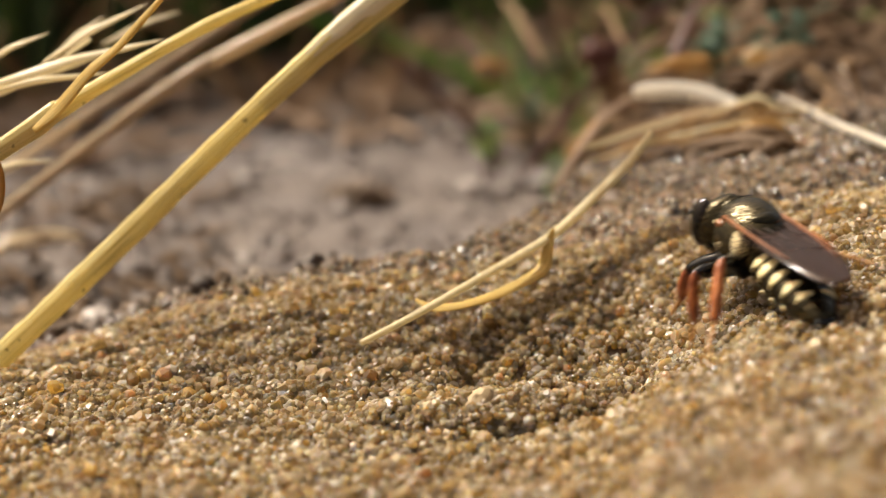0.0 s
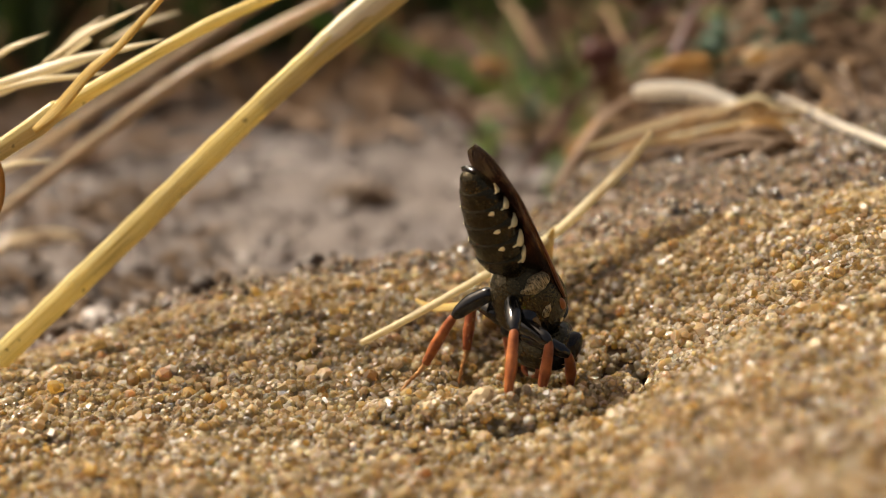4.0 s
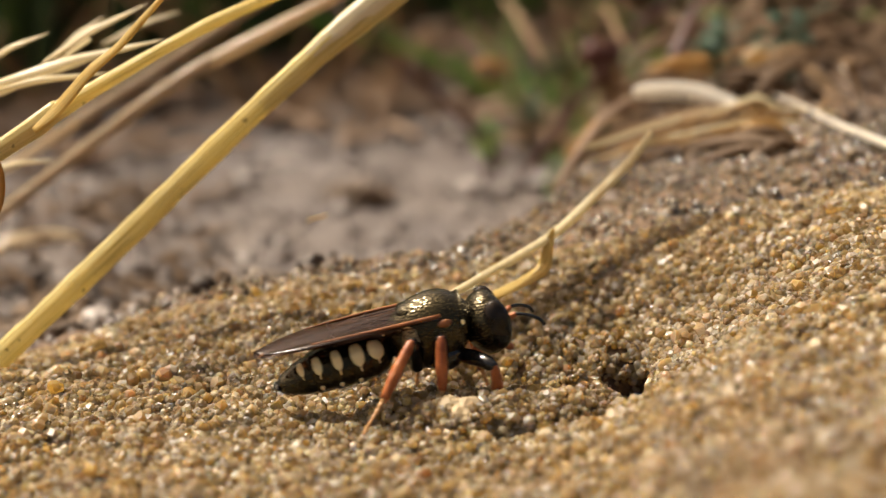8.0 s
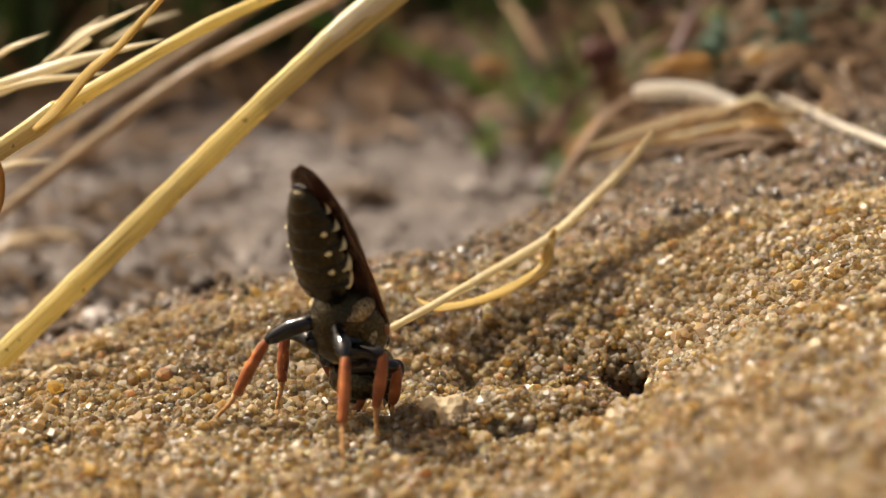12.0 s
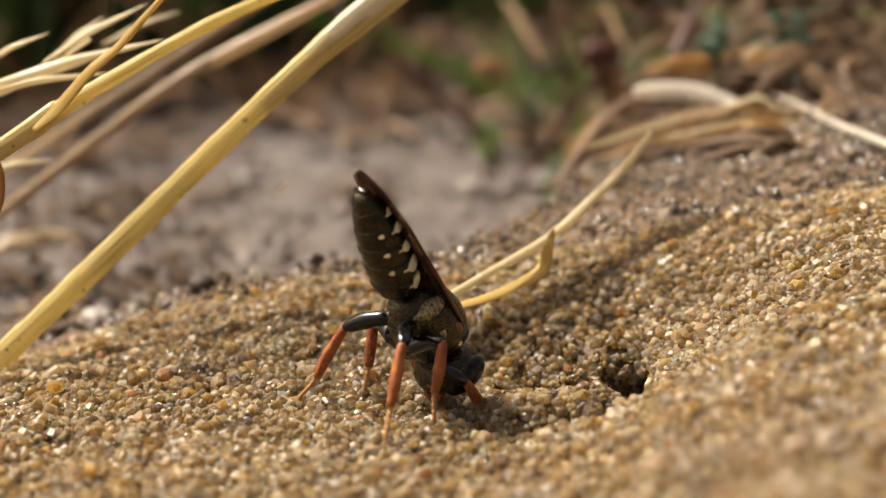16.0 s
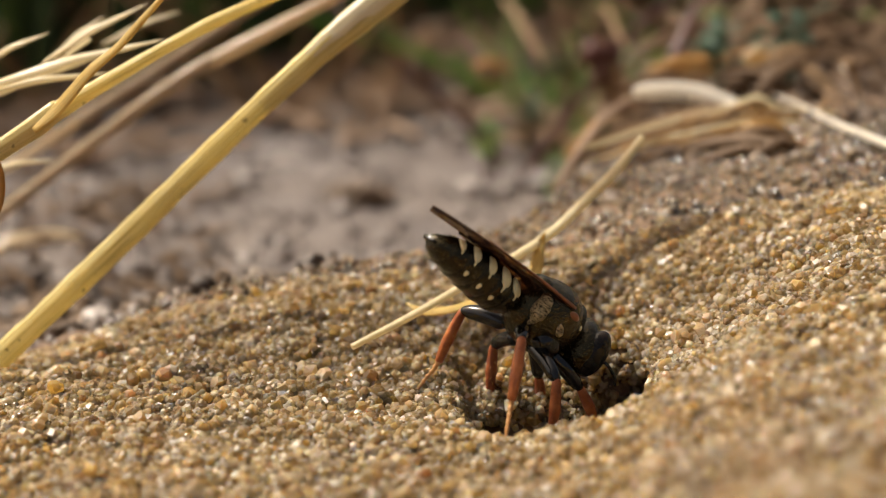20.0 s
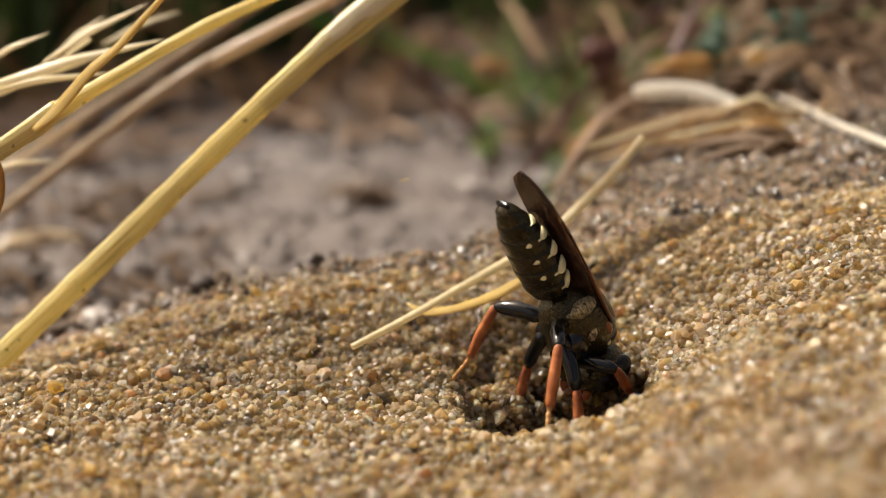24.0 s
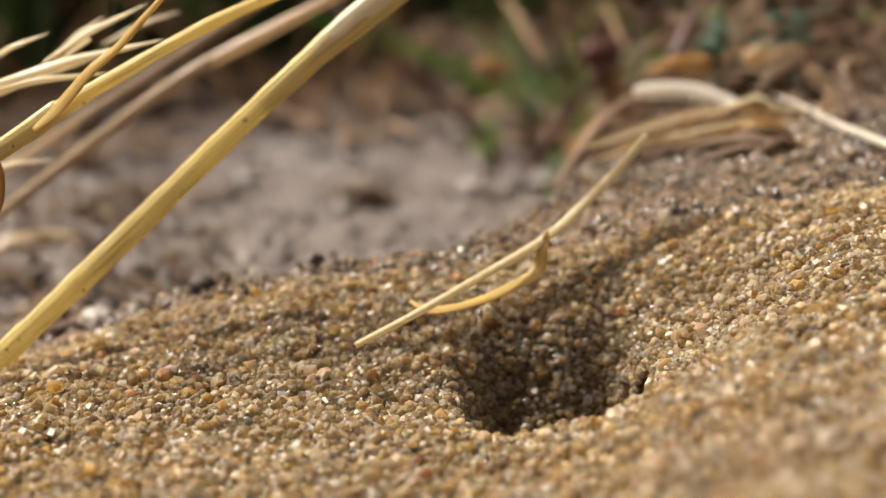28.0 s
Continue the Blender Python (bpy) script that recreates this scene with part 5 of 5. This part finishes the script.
def motions():
    body = [
        (0.00, pose(0.01075, -0.00050, 0.00045, 0.0, -8.0, 107.0)),
        (0.20, pose(0.00850, -0.00050, -0.00010, 0.0, -7.0, 112.0)),
        (0.50, pose(0.00596, -0.00050, -0.00117, 0.0, 0.9, 149.1)),
        (0.70, pose(0.00449, -0.00080, -0.00184, 0.0, 3.6, 128.9)),
        (1.00, pose(0.00425, -0.00180, -0.00165, 0.0, 5.0, 103.0)),
        (1.20, pose(0.00387, -0.00050, -0.00229, 0.0, 66.0, 100.0)),
        (1.50, pose(0.00365, -0.00050, -0.00205, 0.0, 71.0, 86.0)),
        (2.00, pose(0.00385, -0.00050, -0.00205, 0.0, 73.0, 84.0)),
        (2.50, pose(0.00380, -0.00050, -0.00205, 0.0, 73.0, 84.0)),
        (2.70, pose(0.00385, -0.00050, -0.00200, 0.0, 68.0, 84.0)),
        (3.00, pose(0.00405, -0.00080, -0.00191, 0.0, -5.0, 78.0)),
        (3.20, pose(0.00336, -0.00050, -0.00132, 0.0, 50.9, 40.1)),
        (3.50, pose(0.00297, -0.00050, -0.00159, -0.0, 62.0, 38.2)),
        (5.50, pose(0.00255, -0.00100, -0.00144, 0.0, 45.7, 26.2)),
        (5.70, pose(0.00286, -0.00100, -0.00117, 0.0, 54.0, 36.0)),
        (6.00, pose(0.00285, -0.00100, -0.00118, 0.0, 60.0, 40.0)),
        (6.20, pose(0.00305, -0.00100, -0.00123, 0.0, 60.0, 38.0)),
        (6.50, pose(0.00298, -0.00100, -0.00137, 0.0, 61.0, 38.0)),
        (6.70, pose(0.00284, -0.00100, -0.00164, 0.0, 51.8, 25.6)),
        (7.00, pose(0.00207, -0.00100, -0.00250, 0.0, 11.5, 17.5)),
        (7.20, pose(0.00152, -0.00120, -0.00138, 0.0, 39.8, -4.9)),
        (7.50, pose(0.00215, -0.00120, -0.00168, 0.0, 49.0, 14.0)),
        (7.70, pose(0.00196, -0.00120, -0.00176, 0.0, 44.9, 16.1)),
        (8.00, pose(-0.00046, -0.00200, -0.00241, 0.0, -12.9, 12.1)),
        (8.20, pose(-0.00085, -0.00220, -0.00231, -0.0, -5.4, 9.8)),
        (8.50, pose(-0.00391, -0.00400, -0.00122, 0.0, -21.0, 34.9)),
        (8.70, pose(-0.00455, -0.00400, -0.00161, 0.0, -18.9, 30.1)),
        (9.00, pose(-0.00350, -0.00350, -0.00090, 0.0, 33.0, 14.0)),
        (9.20, pose(-0.00325, -0.00350, -0.00110, 0.0, 42.0, 20.0)),
        (9.50, pose(-0.00315, -0.00350, -0.00105, 0.0, 47.0, 34.0)),
        (10.00, pose(-0.00338, -0.00350, -0.00118, 0.0, 52.0, 38.0)),
        (10.50, pose(-0.00352, -0.00350, -0.00125, 0.0, 50.0, 40.0)),
        (11.00, pose(-0.00330, -0.00350, -0.00152, 0.0, 55.0, 46.0)),
        (11.50, pose(-0.00320, -0.00350, -0.00161, 0.0, 60.0, 48.0)),
        (12.00, pose(-0.00320, -0.00350, -0.00168, 0.0, 62.0, 50.0)),
        (12.50, pose(-0.00322, -0.00350, -0.00168, 0.0, 60.0, 48.0)),
        (13.50, pose(-0.00217, -0.00280, -0.00169, 0.0, 48.1, 29.0)),
        (14.50, pose(-0.00095, -0.00200, -0.00162, 0.0, 48.5, 22.9)),
        (14.70, pose(-0.00090, -0.00200, -0.00176, -0.0, 52.7, 26.2)),
        (15.00, pose(-0.00092, -0.00200, -0.00171, -0.0, 53.6, 34.8)),
        (15.20, pose(-0.00082, -0.00200, -0.00171, 0.0, 55.9, 38.6)),
        (15.50, pose(-0.00072, -0.00200, -0.00193, 0.0, 57.4, 29.6)),
        (15.70, pose(-0.00072, -0.00200, -0.00191, 0.0, 56.3, 34.6)),
        (16.00, pose(-0.00067, -0.00200, -0.00203, 0.0, 57.1, 33.2)),
        (16.20, pose(-0.00082, -0.00200, -0.00201, 0.0, 53.8, 31.7)),
        (16.50, pose(-0.00101, -0.00200, -0.00229, 0.0, 34.6, 20.9)),
        (16.70, pose(-0.00091, -0.00200, -0.00231, 0.0, 31.5, 13.8)),
        (17.00, pose(0.00031, -0.00180, -0.00241, -0.0, 13.9, 24.1)),
        (17.20, pose(0.00185, -0.00150, -0.00214, -0.0, 10.0, 17.6)),
        (17.50, pose(0.00244, -0.00150, -0.00206, 0.0, 17.1, 20.3)),
        (17.70, pose(0.00205, -0.00130, -0.00190, 0.0, 36.2, 19.5)),
        (18.00, pose(0.00203, -0.00130, -0.00180, 0.0, 40.0, 12.6)),
        (18.20, pose(0.00191, -0.00130, -0.00180, 0.0, 42.7, 17.0)),
        (18.50, pose(0.00299, -0.00120, -0.00221, 0.0, 27.2, 19.9)),
        (18.70, pose(0.00357, -0.00120, -0.00204, -0.0, 14.2, 29.9)),
        (19.00, pose(0.00332, -0.00120, -0.00282, -0.0, 12.3, 19.8)),
        (19.20, pose(0.00320, -0.00120, -0.00261, -0.0, 17.3, 19.5)),
        (19.50, pose(0.00305, -0.00100, -0.00199, 0.0, 41.1, 29.6)),
        (19.70, pose(0.00297, -0.00100, -0.00199, 0.0, 38.9, 29.3)),
        (20.00, pose(0.00337, -0.00100, -0.00215, 0.0, 36.9, 29.0)),
        (20.20, pose(0.00333, -0.00100, -0.00261, 0.0, 27.0, 24.8)),
        (20.50, pose(0.00339, -0.00080, -0.00304, 0.0, 24.1, 27.4)),
        (20.70, pose(0.00360, -0.00080, -0.00284, 0.0, 26.9, 4.9)),
        (21.00, pose(0.00357, -0.00080, -0.00199, 0.0, 45.2, 21.3)),
        (21.20, pose(0.00361, -0.00080, -0.00184, -0.0, 48.2, 27.5)),
        (21.50, pose(0.00382, -0.00060, -0.00197, -0.0, 56.6, 23.0)),
        (22.50, pose(0.00429, -0.00040, -0.00226, 0.0, 57.1, 28.2)),
        (23.50, pose(0.00470, -0.00030, -0.00252, 0.0, 59.8, 34.0)),
        (23.70, pose(0.00444, -0.00030, -0.00258, 0.0, 57.8, 27.4)),
        (24.00, pose(0.00460, -0.00030, -0.00252, 0.0, 58.2, 31.7)),
        (24.20, pose(0.00456, -0.00030, -0.00252, -0.0, 58.4, 25.5)),
        (24.50, pose(0.00452, -0.00030, -0.00262, 0.0, 56.5, 33.1)),
        (24.70, pose(0.00425, -0.00030, -0.00409, -0.0, 35.5, 16.0)),
        (25.00, pose(0.00403, -0.00030, -0.00437, 0.0, 24.0, 16.2)),
        (25.20, pose(0.00429, -0.00030, -0.00405, -0.0, 47.0, 31.1)),
        (25.50, pose(0.00392, -0.00030, -0.00346, 0.0, 47.5, 8.0)),
        (25.70, pose(0.00413, -0.00030, -0.00426, 0.0, 40.4, 20.8)),
        (26.00, pose(0.00394, -0.00030, -0.00456, 0.0, 22.5, 28.9)),
        (26.20, pose(0.00502, -0.00020, -0.00404, 0.0, 65.9, 34.4)),
        (26.50, pose(0.00472, -0.00020, -0.00334, 0.0, 69.6, 29.0)),
        (26.60, pose(0.00461, -0.00020, -0.00349, -0.0, 67.4, 37.8)),
        (26.80, pose(0.00521, -0.00020, -0.00385, 0.0, 57.5, 36.9)),
        (26.90, pose(0.00508, 0.00000, -0.00451, 0.0, 43.9, 30.2)),
        (27.00, pose(0.00517, 0.00000, -0.00475, 0.0, 27.1, 28.6)),
        (27.10, pose(0.00530, 0.00000, -0.00511, -0.0, 17.0, 29.5)),
        (27.20, pose(0.00568, 0.00020, -0.00529, -0.0, 17.1, 29.4)),
        (27.30, pose(0.00584, 0.00030, -0.00550, 0.0, 11.9, 28.2)),
        (27.40, pose(0.00672, 0.00080, -0.00585, 0.0, 14.1, 27.8)),
        (27.50, pose(0.00703, 0.00100, -0.00606, 0.0, 16.9, 27.4)),
        (27.60, pose(0.00910, 0.00220, -0.00723, 0.0, 20.2, 26.9)),
        (27.70, pose(0.01094, 0.00350, -0.00842, -0.0, 21.9, 26.8)),
        (28.00, pose(0.01120, 0.00370, -0.00861, -0.0, 21.9, 26.8)),
    ]
    bend = [
        (0.00, -6),
        (0.20, 0),
        (0.50, -3),
        (0.70, -3),
        (1.00, -9),
        (1.20, -3),
        (1.50, 0),
        (2.00, 2),
        (2.50, 0),
        (2.70, 0),
        (3.00, -8),
        (3.20, 9),
        (3.50, 6),
        (5.50, 11),
        (5.70, 6),
        (6.00, 6),
        (6.20, 5),
        (6.50, 4),
        (6.70, 7),
        (7.00, -4),
        (7.20, 9),
        (7.50, 7),
        (7.70, 4),
        (8.00, -3),
        (8.20, -2),
        (8.50, -8),
        (8.70, -11),
        (9.00, 16),
        (9.20, 15),
        (9.50, 15),
        (10.00, 14),
        (10.50, 12),
        (11.00, 13),
        (11.50, 8),
        (12.00, 10),
        (12.50, 10),
        (13.50, 9),
        (14.50, 9),
        (14.70, 9),
        (15.00, 10),
        (15.20, 11),
        (15.50, 11),
        (15.70, 11),
        (16.00, 11),
        (16.20, 11),
        (16.50, 10),
        (16.70, 7),
        (17.00, 2),
        (17.20, -1),
        (17.50, 1),
        (17.70, 7),
        (18.00, 8),
        (18.20, 9),
        (18.50, 6),
        (18.70, 2),
        (19.00, 0),
        (19.20, 0),
        (19.50, 5),
        (19.70, 8),
        (20.00, 3),
        (20.20, 6),
        (20.50, 4),
        (20.70, 2),
        (21.00, 2),
        (21.20, 4),
        (21.50, 2),
        (22.50, 0),
        (23.50, 0),
        (23.70, 2),
        (24.00, 0),
        (24.20, 0),
        (24.50, 0),
        (24.70, 6),
        (25.00, 2),
        (25.20, 8),
        (25.50, 8),
        (25.70, 9),
        (26.00, 2),
        (26.20, 3),
        (26.50, 3),
        (26.60, 4),
        (26.80, -1),
        (26.90, 3),
        (27.00, 2),
        (27.10, 3),
        (27.20, 2),
        (27.30, 1),
        (27.40, 2),
        (27.50, 2),
        (27.60, 1),
        (27.70, 2),
        (28.00, 2),
    ]
    walk(wasp, body)
    walk(bent_stem, [(t, Matrix.Translation((Vector(STEM_AT) + Vector(d)) * MM)) for t, d in [(0, (0, 0, 0)), (8.0, (0, 0, 0)), (9.0, (0.05, 0, 0.02)), (16.5, (0, 0, 0)), (18.0, (-0.18, 0, -0.08)), (20.0, (-0.34, 0, -0.15)), (25.0, (-0.34, 0, -0.15)), (26.6, (-0.28, 0, -0.12)), (27.2, (-0.2, 0, -0.08)), (28.0, (-0.2, 0, -0.08))]])
    walk(pebble, [(0, pose(*(v * MM for v in (1.25, -4.00, -4.75)))), (6.7, pose(*(v * MM for v in (1.25, -4.00, -4.75)))), (7.0, pose(*(v * MM for v in (1.40, -4.00, -4.43)), 0, -10, 0)), (7.6, pose(*(v * MM for v in (0.70, -4.40, -4.80)), 0, -50, 0)),
                  (12.5, pose(*(v * MM for v in (-0.17, -4.50, -4.76)), 0, -60, 0)), (13.4, pose(*(v * MM for v in (-1.73, -6.00, -5.79)), -40, -90, 0)), (14.3, pose(*(v * MM for v in (-3.05, -9.00, -7.00)), -80, -110, 0)), (28.0, pose(*(v * MM for v in (-3.05, -9.00, -7.00)), -80, -110, 0))])
    for holder, at, when in clumps:
        x, y, z = at
        rest = pose(x * MM, y * MM, z * MM)
        mid = pose((x - 0.5) * MM, (y - 0.1) * MM, (z - 0.5) * MM, 8, -12, 0)
        gone = pose((x - 1.4) * MM, (y - 0.3) * MM, (z - 4.0) * MM, 20, -35, 0)
        walk(holder, [(0.0, rest), (max(0.2, when - 2.0), rest), (when, mid), (when + 1.2, gone), (28.0, gone)])
    for ob, when, x, y, k, to_eye in flung:
        walk(ob, fling_rows(when, x, y, k, to_eye))
    walk(abdomen, [(t, Matrix.Translation(ABD_AT * MM) @ pose(0, 0, 0, 0, a, 0)) for t, a in bend])
    for leg in legs:
        upper, lower = leg_rows(body, leg)
        walk(leg[0], upper)
        for ob in (leg[1], leg[2], *leg[3]):
            walk(ob, lower)


motions()
